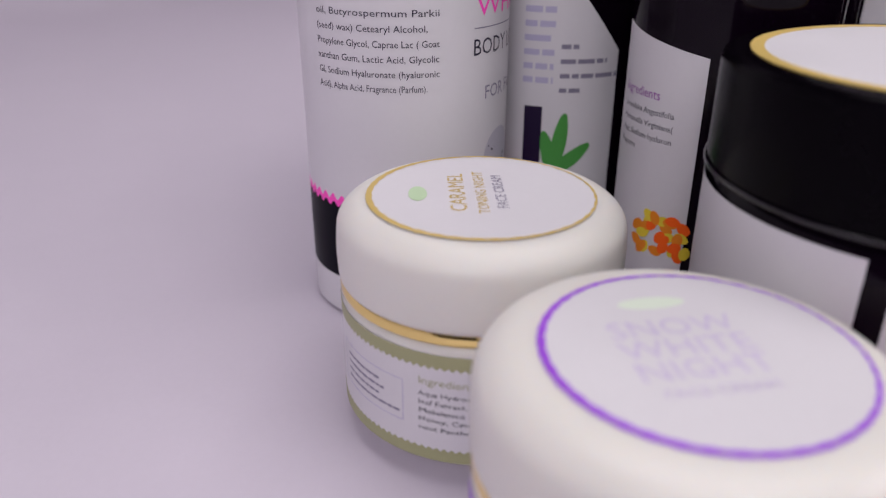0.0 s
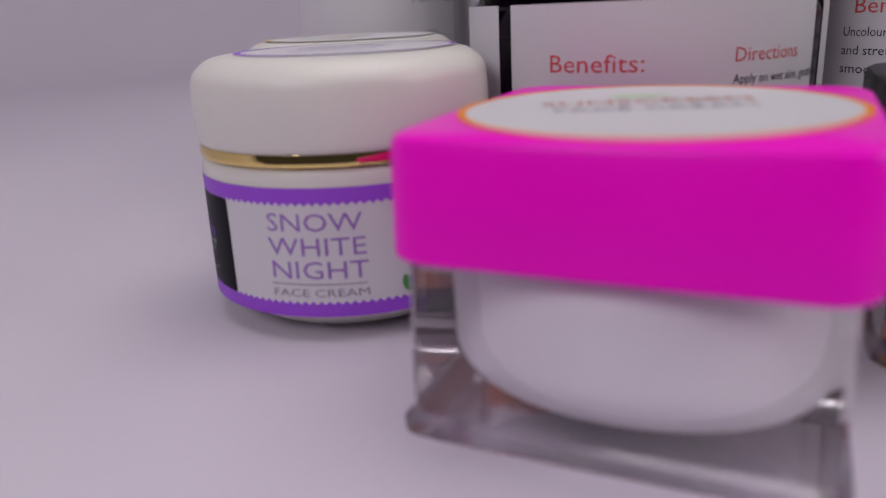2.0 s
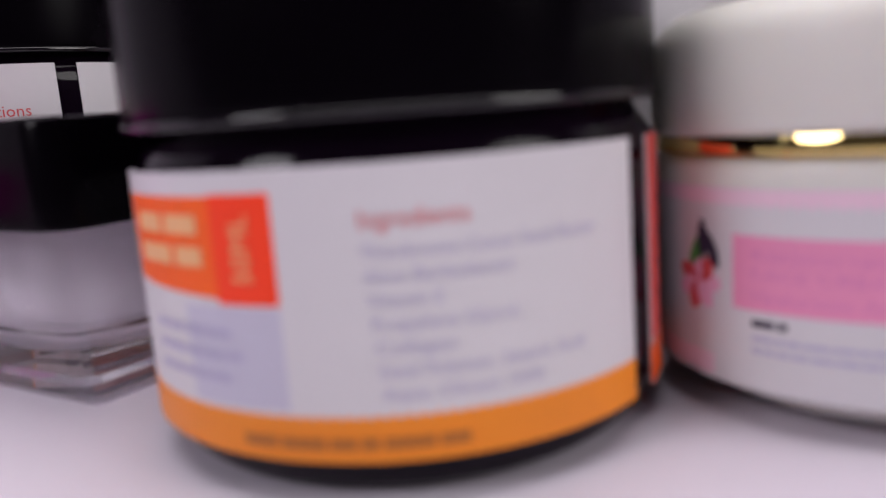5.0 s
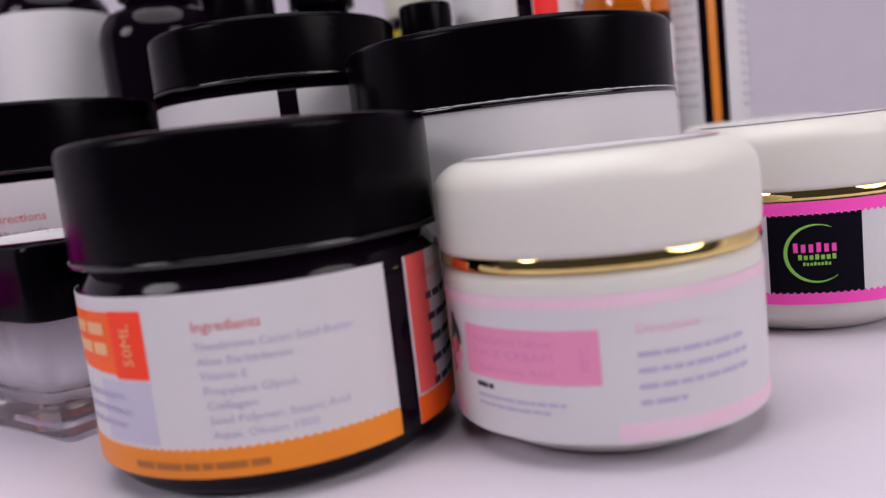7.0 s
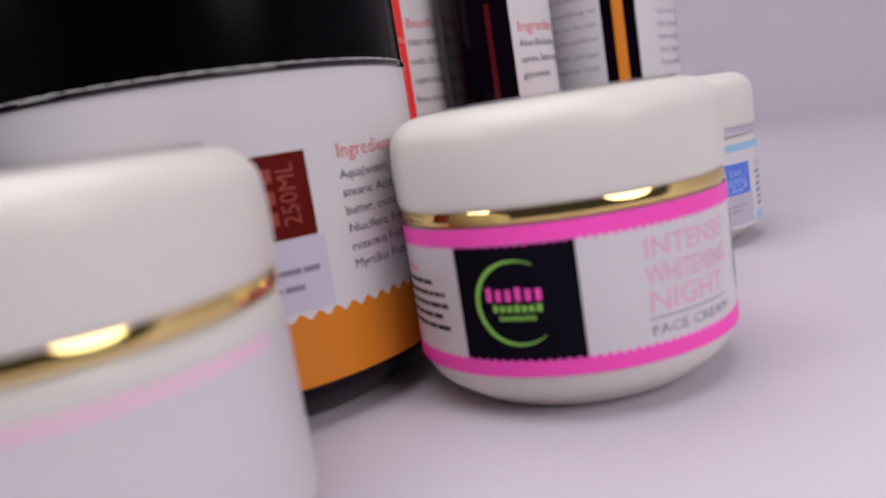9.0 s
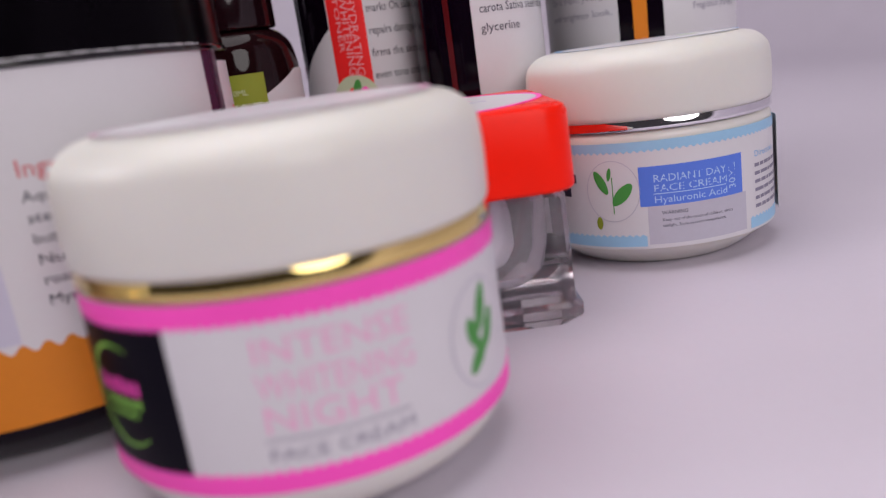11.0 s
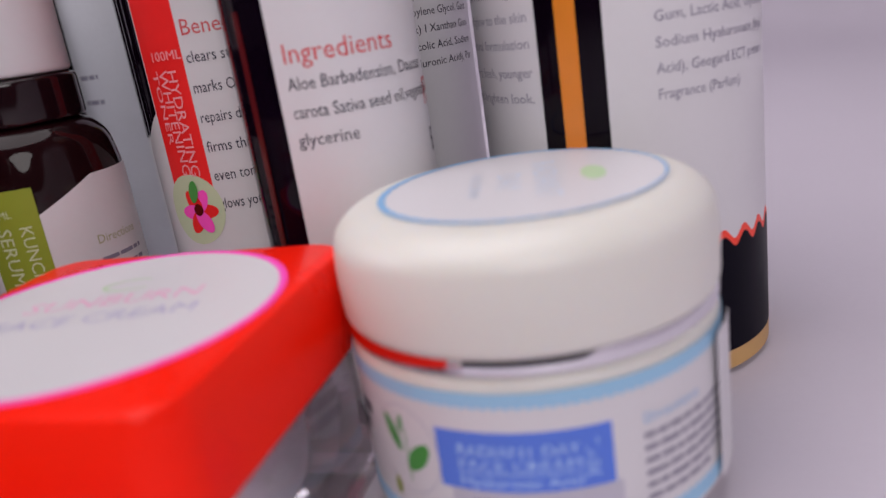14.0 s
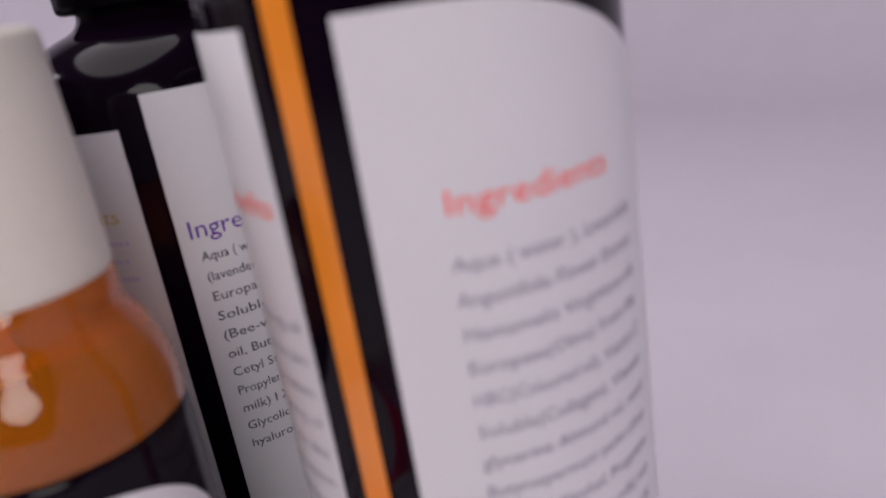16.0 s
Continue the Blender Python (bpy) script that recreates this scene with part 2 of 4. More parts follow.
def letters(text, size, width=0.0, align="LEFT"):
    """A flat mesh of the text, capitals about size high; squeezed to width where one is given."""
    cu = bpy.data.curves.new("lettering", "FONT")
    cu.body, cu.size, cu.resolution_u, cu.align_x = text, size / 0.72, 2, align
    tmp = new("lettering_tmp", cu)
    bpy.context.view_layer.update()
    me = bpy.data.meshes.new_from_object(tmp.evaluated_get(bpy.context.evaluated_depsgraph_get()))
    bm = bmesh.new()
    bm.from_mesh(me)
    bpy.data.objects.remove(tmp)
    bpy.data.curves.remove(cu)
    bpy.data.meshes.remove(me)
    xs = [v.co.x for v in bm.verts]
    k = width / (max(xs) - min(xs)) if width and xs else 1.0
    for v in bm.verts:
        v.co = (v.co.x * k, v.co.y, 0.0)
    return bm


def write(parent, text, r, az, z, size, material, width=0.0, tilt=0.0, align="LEFT"):
    bm = wrap(letters(text, size, width, align), r + 0.018, az, z, tilt)
    return part("lettering", bm, material, parent)


def strip(w, h, x=0.0, y=0.0, bm=None):
    bm = bm or bmesh.new()
    n = max(1, int(w / 0.15))
    lo = [bm.verts.new((x + w * i / n, y, 0)) for i in range(n + 1)]
    hi = [bm.verts.new((x + w * i / n, y + h, 0)) for i in range(n + 1)]
    for i in range(n):
        bm.faces.new((lo[i], lo[i + 1], hi[i + 1], hi[i]))
    return bm


def bars(parent, r, az, z, widths, pitch, height, material, name="text_block"):
    """Lines of writing too small to read: rows of short bars."""
    rng = random.Random(int(az * 7 + z * 31))
    bm = bmesh.new()
    for i, w in enumerate(widths):
        x = 0.0
        while x < w - 0.05:
            step = min(rng.uniform(0.16, 0.5) * height / 0.1, w - x)
            strip(step, height, x, -i * pitch, bm)
            x += step + 0.45 * height
    return part(name, wrap(bm, r + 0.018, az, z), material, parent)


def blob(parent, name, r, az, z, rx, ry, material, tilt=0.0, point=0.0, lift=0.02, label=""):
    """A flat printed oval or leaf on a cylinder."""
    bm = bmesh.new()
    mid = bm.verts.new((0, 0, lift))
    rings = []
    for f in (0.35, 0.7, 1.0):
        pts = []
        for i in range(28):
            a = 2 * math.pi * i / 28
            k = (1.0 - point * abs(math.sin(a)) ** 3 * 0.5) * f
            pts.append(bm.verts.new((rx * math.cos(a) * k, ry * math.sin(a) * f, lift)))
        rings.append(pts)
    for i in range(28):
        j = (i + 1) % 28
        bm.faces.new((mid, rings[0][i], rings[0][j]))
        for a, c in zip(rings, rings[1:]):
            bm.faces.new((a[i], c[i], c[j], a[j]))
    return part(name, wrap(bm, r, az, z, tilt), material, parent, label)


def crescent(parent, r, az, z, rad, w, material, tilt=0.0):
    """The thin open ring of the maker's emblem, thinning out to its ends."""
    bm = bmesh.new()
    rows = []
    n = 40
    for i in range(n + 1):
        u = i / n
        a = math.radians(60 + 250 * u)
        k = w * (0.15 + math.sin(math.pi * u))
        rows.append([bm.verts.new((q * math.cos(a), q * math.sin(a), 0.024)) for q in (rad, rad - k)])
    for a, b in zip(rows, rows[1:]):
        bm.faces.new((a[0], b[0], b[1], a[1]))
    return part("emblem_ring", wrap(bm, r, az, z, tilt), material, parent)


def emblem(parent, r, az, z, rad, ring, name_ink):
    """The maker's emblem: an open ring with a row of upright marks over two finer rows."""
    crescent(parent, r, az, z, rad, 0.075, ring)
    for count, w, h, x0, y0, pitch, m in ((6, 0.10, 0.20, -0.5, 0.03, 0.17, name_ink), (7, 0.085, 0.11, -0.4, -0.15, 0.125, ring), (8, 0.055, 0.07, -0.3, -0.29, 0.08, ring)):
        for i in range(count):
            bm = bmesh.new()
            strip(w, h * (1.0 if i % 3 else 1.18), x0 + i * pitch, y0, bm)
            for v in bm.verts:
                v.co.z = 0.024
            part("emblem_mark", wrap(bm, r, az, z), m, parent)


def annulus(r0, r1, z, h=0.02, segs=72):
    return lathe([(r0, z), (r0, z + h), (r1, z + h), (r1, z), (r0, z)], segs)


def flat(bm, x, y, z, turn=0.0, lift=0.0):
    """Lays a flat drawing on a level top at x, y, z."""
    bmesh.ops.rotate(bm, cent=(0, 0, 0), matrix=Matrix.Rotation(math.radians(turn), 3, "Z"), verts=bm.verts)
    bmesh.ops.translate(bm, vec=(x, y, z + lift), verts=bm.verts)
    return bm


def rounded_square(h, rad, n=6):
    pts = []
    for cx, cy, a0 in ((1, 1, 0), (-1, 1, 90), (-1, -1, 180), (1, -1, 270)):
        for i in range(n + 1):
            a = math.radians(a0 + 90 * i / n)
            pts.append((cx * (h - rad) + rad * math.cos(a), cy * (h - rad) + rad * math.sin(a)))
    return pts


def loft(levels, n=6, cap=True):
    """A rounded-square solid through levels of (half width, corner radius, height)."""
    bm = bmesh.new()
    rings = [[bm.verts.new((x, y, z)) for x, y in rounded_square(h, rad, n)] for h, rad, z in levels]
    m = len(rings[0])
    for a, b in zip(rings, rings[1:]):
        for i in range(m):
            j = (i + 1) % m
            bm.faces.new((a[i], a[j], b[j], b[i]))
    if cap:
        bm.faces.new(list(reversed(rings[0])))
        bm.faces.new(rings[-1])
    return bm


# ---------------------------------------------------------------- the sheet that everything stands on
def backdrop():
    """A sheet that lies flat under everything and sweeps up behind it."""
    bm = bmesh.new()
    rows = []
    n = 96
    for i in range(n):
        a = 2 * math.pi * i / n
        up = min(1.0, max(0.0, (math.sin(a) + 0.45) / 0.5))
        up = up * up * (3 - 2 * up)
        prof = [(12, 0), (30, 0), (50, 0), (72, 0)]
        prof += [(72 + 26 * math.sin(math.radians(q)), (26 - 26 * math.cos(math.radians(q))) * up) for q in range(10, 91, 10)]
        prof += [(98 + 30 * (1 - up), 26 * up + 30 * up), (98 + 60 * (1 - up), 95 * up)]
        rows.append([bm.verts.new((r * math.cos(a), r * math.sin(a), z)) for r, z in prof])
    mid = bm.verts.new((0, 0, 0))
    for i in range(n):
        p, q = rows[i], rows[(i + 1) % n]
        bm.faces.new((mid, p[0], q[0]))
        for k in range(len(p) - 1):
            bm.faces.new((p[k], p[k + 1], q[k + 1], q[k]))
    ob = part("backdrop", bm, M_TABLE, None)
    tagged(ob, "plain white seamless paper backdrop sheet", "backdrop", kind="structure")


backdrop()

# ---------------------------------------------------------------- cream jars
RJAR, ZGOLD, ZTOP = 3.05, DIM["zgold"], DIM["zdisc"]
LZ0, LZ1 = 0.72, 3.24


def cream_jar(x, y, label, band_metal, ring, ring_az, disc=(0.0, 0.0, 0.0)):
    j = thing("cream_jar", x, y, label, "cream jar", group="round face cream jars")
    zg = ZGOLD
    part("body", lathe(fillet([(0, 0.05), (2.0, 0.05), (2.15, 0.0), (2.42, 0.16), (2.84, 0.46), (3.02, 0.8), (3.04, 1.5), (3.04, zg - 0.12), (2.6, zg - 0.12), (2.6, zg)], 0.22)), M_PLASTIC, j)
    part("band", lathe([(2.6, zg - 0.10), (3.05, zg - 0.10), (3.068, zg - 0.07), (3.066, zg - 0.03), (3.054, zg + 0.05), (3.03, zg + 0.12), (2.6, zg + 0.12)]), band_metal, j, "shiny metallic band")
    part("lid", lathe(fillet([(2.7, zg + 0.10), (3.08, zg + 0.10), (3.11, zg + 0.9), (3.06, ZTOP - 0.35), (2.72, ZTOP - 0.06), (2.3, ZTOP), (0, ZTOP)], 0.3, 5)), M_PLASTIC, j)
    rd = DIM["Rdisc"] + disc[2]
    bm = lathe([(0, ZTOP), (0, ZTOP + 0.012), (rd + 0.03, ZTOP + 0.012), (rd + 0.03, ZTOP)])
    part("lid_sticker", flat(bm, disc[0], disc[1], 0), M_PAPER, j)
    bm = bmesh.new()
    n = 160
    rows = []
    for i in range(n):
        a = 2 * math.pi * i / n
        w = 0.06 + 0.03 * math.cos(a - math.radians(ring_az)) + 0.012 * math.sin(a * 40)
        rows.append([bm.verts.new((q * math.cos(a), q * math.sin(a), ZTOP + 0.02)) for q in (rd + w * 0.5, rd - w)])
    for i in range(n):
        a, b = rows[i], rows[(i + 1) % n]
        bm.faces.new((a[0], b[0], b[1], a[1]))
    part("sticker_ring", flat(bm, disc[0], disc[1], 0), ring, j)
    return j


def wrap_label(j, a0, a1, band, top=0.34, low=0.32):
    part("label", panel(RJAR, a0, a1, LZ0, LZ1), M_PAPER, j)
    if band:
        part("label_band", panel(RJAR + 0.012, a0, a1, LZ1 - top, LZ1, 0.006, zbot=0.07), band, j, "scalloped colour band")
        part("label_band", panel(RJAR + 0.012, a0, a1, LZ0, LZ0 + low, 0.006, ztop=0.07), band, j, "scalloped colour band")


def top_words(j, words, turn, material, z=None):
    """Words on the lid's sticker: (text, size, x, y), turned about the lid's middle."""
    for text, size, x, y, m in words:
        bm = letters(text, size, align="CENTER")
        bmesh.ops.translate(bm, vec=(x, y, 0), verts=bm.verts)
        part("lid_lettering", flat(bm, 0, 0, (z or ZTOP) + 0.018, turn), m or material, j)


def shift_label(j, dz):
    """Raises or lowers a jar's label with all that is printed on it."""
    for child in j.children:
        if child.name.split(".")[0] not in ("body", "band", "lid", "lid_ridge", "lid_sticker", "sticker_ring", "lid_lettering", "lid_emblem"):
            child.location.z += dz * CM


def caramel_jar():
    x, y = AT["B"]
    j = cream_jar(x, y, "white plastic face cream jar with olive label and gold ringed lid", M_GOLD, M_GOLDINK, 180)
    wrap_label(j, -240, 80, M_OLIVE)
    bm = bmesh.new()
    for w, h, px, py in ((2.1, 0.018, 0, 0), (2.1, 0.018, 0, 0.98), (0.018, 1.0, 0, 0), (0.018, 1.0, 2.1, 0)):
        strip(w, h, px, py, bm)
    part("text_frame", wrap(bm, RJAR + 0.018, -190, 1.5), M_VIOLETGREY, j)
    bars(j, RJAR, -185, 2.22, (1.2, 1.35, 1.2, 1.75), 0.18, 0.06, M_GREYINK)
    write(j, "Ingredients", RJAR, -144, 2.53, 0.18, M_OLIVE, 1.2)
    for k, t in enumerate(("Aqua Hydrosol, Aloe barb", "leaf Extract, Carrot seed", "Melaleuca Alternifolia", "Honey, Cetearyl alcohol", "root Panthenol, vitamin")):
        write(j, t, RJAR, -144, 2.26 - 0.205 * k, 0.115, M_INK, 2.1)
    a = -144
    write(j, "CARAMEL", RJAR, a + 75, 2.0, 0.3, M_GOLDINK, 1.7)
    top_words(j, (("CARAMEL", 0.36, 0.1, 0.35, M_GOLDINK), ("TONING NIGHT", 0.24, 0.1, -0.1, M_GOLDINK), ("FACE CREAM", 0.24, 0.1, -0.5, M_GREYINK)), TOPTURN["B"], M_GOLDINK)
    blob_top(j, 0.0, 1.35, 0.42, 0.2, TOPTURN["B"])
    shift_label(j, LABEL_DZ["B"])


def blob_top(j, x, y, rx, ry, turn, z=None, m=None):
    bm = bmesh.new()
    bm.faces.new([bm.verts.new((x + rx * math.cos(2 * math.pi * i / 20), y + ry * math.sin(2 * math.pi * i / 20), 0)) for i in range(20)])
    part("lid_emblem", flat(bm, 0, 0, (z or ZTOP) + 0.018, turn), m or ink("faint_green_print", (0.50, 0.66, 0.42)), j)


def black_panel(j, a0, a1, ring, name_ink):
    part("emblem_panel", panel(RJAR + 0.012, a0, a1, LZ0 + 0.27, LZ1 - 0.30, 0.006), M_NAVY, j, "black panel with a ring emblem")
    emblem(j, RJAR, (a0 + a1) / 2, (LZ0 + LZ1) / 2, 0.72, ring, name_ink)


def snow_jar():
    x, y = AT["C"]
    j = cream_jar(x, y, "white plastic face cream jar with purple scalloped label", M_GOLD, M_VIOLET, 190, disc=(0.14, -0.06, -0.14))
    wrap_label(j, AZ["Cpanl"] - 20, AZ["Cpanl"] + 320, M_VIOLET, 0.34)
    black_panel(j, AZ["Cpanl"], AZ["Cpanr"], ink("grey_green_print", (0.16, 0.22, 0.18)), M_PURPLE)
    a = AZ["Ctxt"]
    write(j, "SNOW", RJAR, a, 2.42, 0.36, M_LILAC, 1.86)
    write(j, "WHITE", RJAR, a, 1.95, 0.36, M_LILAC, 1.92)
    write(j, "NIGHT", RJAR, a, 1.49, 0.36, M_LILAC, 1.9)
    part("rule", wrap(strip(1.9, 0.022), RJAR + 0.018, a, 1.37), M_GREYINK, j)
    write(j, "FACE CREAM", RJAR, a, 1.13, 0.16, M_GREYINK, 1.9)
    blob(j, "leaf", RJAR, a + 50, 1.25, 0.1, 0.2, M_GREEN, 20, 1.0, 0.03)
    blob(j, "round_picture", RJAR, a + 64, 1.98, 0.62, 0.66, M_VIOLET, lift=0.02)
    blob(j, "round_picture", RJAR, a + 64, 2.05, 0.42, 0.48, M_PURPLE, lift=0.026)
    blob(j, "round_picture", RJAR, a + 61, 1.66, 0.22, 0.16, M_PAPER, lift=0.03)
    t = TOPTURN["C"]
    top_words(j, (("SNOW", 0.46, 0, 0.42, None), ("WHITE", 0.46, 0, -0.12, None), ("NIGHT", 0.46, 0, -0.66, None), ("FACE CREAM", 0.2, 0, -1.05, M_FAINT)), t, M_FAINT)
    blob_top(j, 0, 1.35, 0.55, 0.18, t, m=ink("pale_green_tint_print", (0.70, 0.78, 0.66)))
    shift_label(j, LABEL_DZ["C"])


def pale_jar():
    x, y = AT["P"]
    j = cream_jar(x, y, "white plastic face cream jar with pale pink label", M_GOLD, M_PALEPINK, 0)
    wrap_label(j, AZ["Pboxl"] - 100, AZ["Pboxl"] + 215, None)
    pp = ink("faint_pink_print", (0.82, 0.58, 0.70))
    a0, a1 = AZ["Pboxl"] - 40, AZ["Pboxl"] + 150
    part("label_band", panel(RJAR + 0.012, a0, a1, LZ1 - 0.24, LZ1 - 0.01, 0.006, zbot=0.06), pp, j)
    part("label_band", panel(RJAR + 0.012, AZ["Pboxr"] + 4, a1, LZ0 + 0.06, LZ0 + 0.36, 0.006, ztop=0.06), pp, j)
    part("label_band", panel(RJAR + 0.012, a0, AZ["Pboxl"] - 6, LZ0 + 0.06, LZ0 + 0.36, 0.006, ztop=0.06), pp, j)
    zb = 1.74
    part("title_box", panel(RJAR + 0.012, AZ["Pboxl"], AZ["Pboxr"], zb, zb + 0.93, 0.006), ink("deep_pink_print", (0.80, 0.29, 0.48)), j)
    bl = AZ["Pboxl"] + 5
    write(j, "PLEASANT NIGHT", RJAR, bl, zb + 0.62, 0.14, M_ROSE, 1.8)
    write(j, "FACE CREAM", RJAR, bl, zb + 0.40, 0.14, M_ROSE, 1.7)
    write(j, "Hyaluronic Acid", RJAR, bl, zb + 0.12, 0.14, M_ROSE, 1.7)
    write(j, "30ML", RJAR, AZ["Pboxr"] - 3.5, zb + 0.2, 0.16, M_ROSE, 0.5, 90)
    bars(j, RJAR, bl, zb - 0.2, (0.45,), 0.2, 0.09, M_INK)
    bars(j, RJAR, bl, zb - 0.38, (1.9, 1.6), 0.15, 0.06, M_VIOLETGREY)
    b = AZ["Pboxr"] + 11
    write(j, "Directions", RJAR, b, zb + 0.82, 0.16, M_PALEPINK, 1.1)
    bars(j, RJAR, b, zb + 0.42, (2.1, 2.2, 2.2, 0.8), 0.27, 0.09, M_VIOLETGREY)
    c = AZ["Pboxl"] - 11
    blob(j, "round_picture", RJAR, c, zb + 0.4, 0.55, 0.7, M_PAPER, lift=0.022)
    for k in range(7):
        blob(j, "petal", RJAR, c + 4 * math.cos(k * 0.9), zb + 0.25 + 0.2 * math.sin(k * 0.9), 0.2, 0.13, (M_PALEPINK, M_REDINK)[k % 2], k * 51, 0.6, 0.028 + k * 0.002)
    for k, (dx, dz, tl) in enumerate(((0, 0.68, 60), (5, 0.7, 115), (2, 0.82, 90))):
        blob(j, "leaf", RJAR, c + dx, zb + dz, 0.26, 0.09, M_INK if k else M_GREEN, tl, 0.5, 0.044 + k * 0.002)
    shift_label(j, LABEL_DZ["P"])


def intense_jar():
    x, y = AT["Q"]
    j = cream_jar(x, y, "white plastic face cream jar with hot pink scalloped bands", M_GOLD, M_PALEPINK, 0)
    a0 = AZ["Qpanl"]
    wrap_label(j, a0 - 60, a0 + 270, M_HOTPINK)
    black_panel(j, a0, AZ["Qpanr"], M_LIME, M_HOTPINK)
    bars(j, RJAR, a0 - 40, LZ1 - 1.0, (1.4, 1.75, 1.8, 1.6, 1.8), 0.2, 0.085, M_INK)
    write(j, "Directions", RJAR, a0 - 40, LZ1 - 0.78, 0.13, M_HOTPINK, 0.9)
    b = AZ["Qpanr"] + 20
    pk = ink("soft_pink_print", (0.80, 0.40, 0.60))
    write(j, "INTENSE", RJAR, b, 2.42, 0.34, pk, 1.95)
    write(j, "WHITENING", RJAR, b, 1.97, 0.34, pk, 2.0)
    write(j, "NIGHT", RJAR, b, 1.53, 0.36, pk, 1.75)
    part("rule", wrap(strip(1.85, 0.022), RJAR + 0.018, b, 1.42), M_GREYINK, j)
    write(j, "FACE CREAM", RJAR, b, 1.15, 0.17, M_GREYINK, 1.85)
    c = b + 62
    blob(j, "round_picture", RJAR, c, 1.9, 0.70, 0.78, M_GREYLABEL, lift=0.018)
    blob(j, "round_picture", RJAR, c, 1.9, 0.67, 0.75, M_PAPER, lift=0.022)
    for dx, dz, tl, ln in ((1, 2.25, 70, 0.34), (4, 1.9, 60, 0.30), (-2, 1.6, 40, 0.32), (-4, 1.95, 110, 0.24)):
        blob(j, "leaf", RJAR, c + dx, dz, ln, 0.13, M_GREEN, tl, 0.4, 0.03)
    shift_label(j, LABEL_DZ["Q"])
    top_words(j, (("INTENSE", 0.4, 0, 0.4, None), ("WHITENING", 0.34, 0, -0.1, None), ("NIGHT", 0.4, 0, -0.65, None)), 30, ink("faint_pink_print", (0.82, 0.58, 0.70)))


def radiant_jar():
    x, y = AT["S"]
    j = cream_jar(x, y, "white plastic face cream jar with sky blue label and silver band", M_SILVER, M_BLUEPALE, 200, disc=(0.06, 0.05, -0.10))
    a0, a1 = AZ["Sboxl"], AZ["Sboxr"]
    wrap_label(j, a0 - 70, a1 + 150, None)
    part("label_band", panel(RJAR + 0.012, a0 - 70, a1 + 150, LZ1 - 0.2, LZ1 + 0.06, 0.006, zbot=0.06), M_SKYBLUE, j)
    part("label_band", panel(RJAR + 0.012, a1 + 5, a1 + 150, LZ0 + 0.06, LZ0 + 0.36, 0.006, ztop=0.06), M_SKYBLUE, j)
    part("label_band", panel(RJAR + 0.012, a0 - 70, a0 + 2, LZ0 + 0.06, LZ0 + 0.36, 0.006, ztop=0.06), M_SKYBLUE, j)
    zb = 1.75
    part("grey_box", panel(RJAR + 0.012, a0 + 3, a1 + 2, LZ0 + 0.1, zb, 0.004), M_GREYLABEL, j)
    part("title_box", panel(RJAR + 0.012, a0, a1, zb, zb + 0.95, 0.006), M_BLUE, j)
    sk = ink("light_blue_print", (0.42, 0.58, 0.85))
    write(j, "RADIANT DAY", RJAR, a0 + 6, zb + 0.57, 0.18, sk, 1.75)
    write(j, "FACE CREAM", RJAR, a0 + 6, zb + 0.34, 0.17, sk, 1.75)
    part("rule", wrap(strip(1.75, 0.02), RJAR + 0.02, a0 + 6, zb + 0.28), sk, j)
    write(j, "Hyaluronic Acid", RJAR, a0 + 6, zb + 0.07, 0.17, sk, 1.75)
    write(j, "30ML", RJAR, a1 - 4, zb + 0.14, 0.2, sk, 0.6, 90)
    write(j, "WARNING", RJAR, a0 + 9, zb - 0.22, 0.09, M_INK, 0.6)
    write(j, "Keep out of the reach of children, direct", RJAR, a0 + 9, zb - 0.38, 0.075, M_INK, 1.75)
    write(j, "sunlight. Store at room temperature.", RJAR, a0 + 9, zb - 0.52, 0.075, M_INK, 1.55)
    b = a1 + 9
    write(j, "Directions", RJAR, b, zb + 0.75, 0.15, M_BLUEPALE, 1.1)
    bars(j, RJAR, b, zb + 0.5, (1.9, 1.8, 1.9, 1.85, 1.8, 1.4), 0.2, 0.085, M_GREYINK)
    c = a0 - 12
    blob(j, "round_picture", RJAR, c, zb + 0.4, 0.66, 0.75, M_GREYLABEL, lift=0.018)
    blob(j, "round_picture", RJAR, c, zb + 0.4, 0.64, 0.73, M_PAPER, lift=0.022)
    for dx, dz, rx, ry, tl in ((4.5, 0.32, 0.34, 0.15, 48), (-5, 0.62, 0.32, 0.11, 118), (-1, 0.82, 0.16, 0.05, 80)):
        blob(j, "leaf", RJAR, c + dx, zb + dz, rx, ry, M_GREEN, tl, 0.4, 0.03)
    part("stem", wrap(strip(0.025, 0.9), RJAR + 0.024, c, zb - 0.15), M_GREEN, j)
    blob(j, "drop", RJAR, c - 7, zb - 0.38, 0.08, 0.16, M_OLIVEGREEN, 0, 0.5, 0.02)
    bars(j, RJAR, a0 - 58, zb + 0.6, (1.5, 1.3, 0.9), 0.35, 0.22, M_INK)
    part("label_flap", panel(RJAR + 0.10, a1 + 40, a1 + 58, LZ0 + 0.1, LZ1, 0.012), M_PAPER, j, "loose end of the label")
    shift_label(j, LABEL_DZ["S"])
    top_words(j, (("RADIANT", 0.42, 0, 0.3, None), ("DAY", 0.42, 0, -0.3, None), ("FACE CREAM", 0.2, 0, -0.75, None)), TOPTURN["S"], ink("faint_blue_print", (0.62, 0.68, 0.80)))
    blob_top(j, 0, 1.25, 0.5, 0.2, TOPTURN["S"])


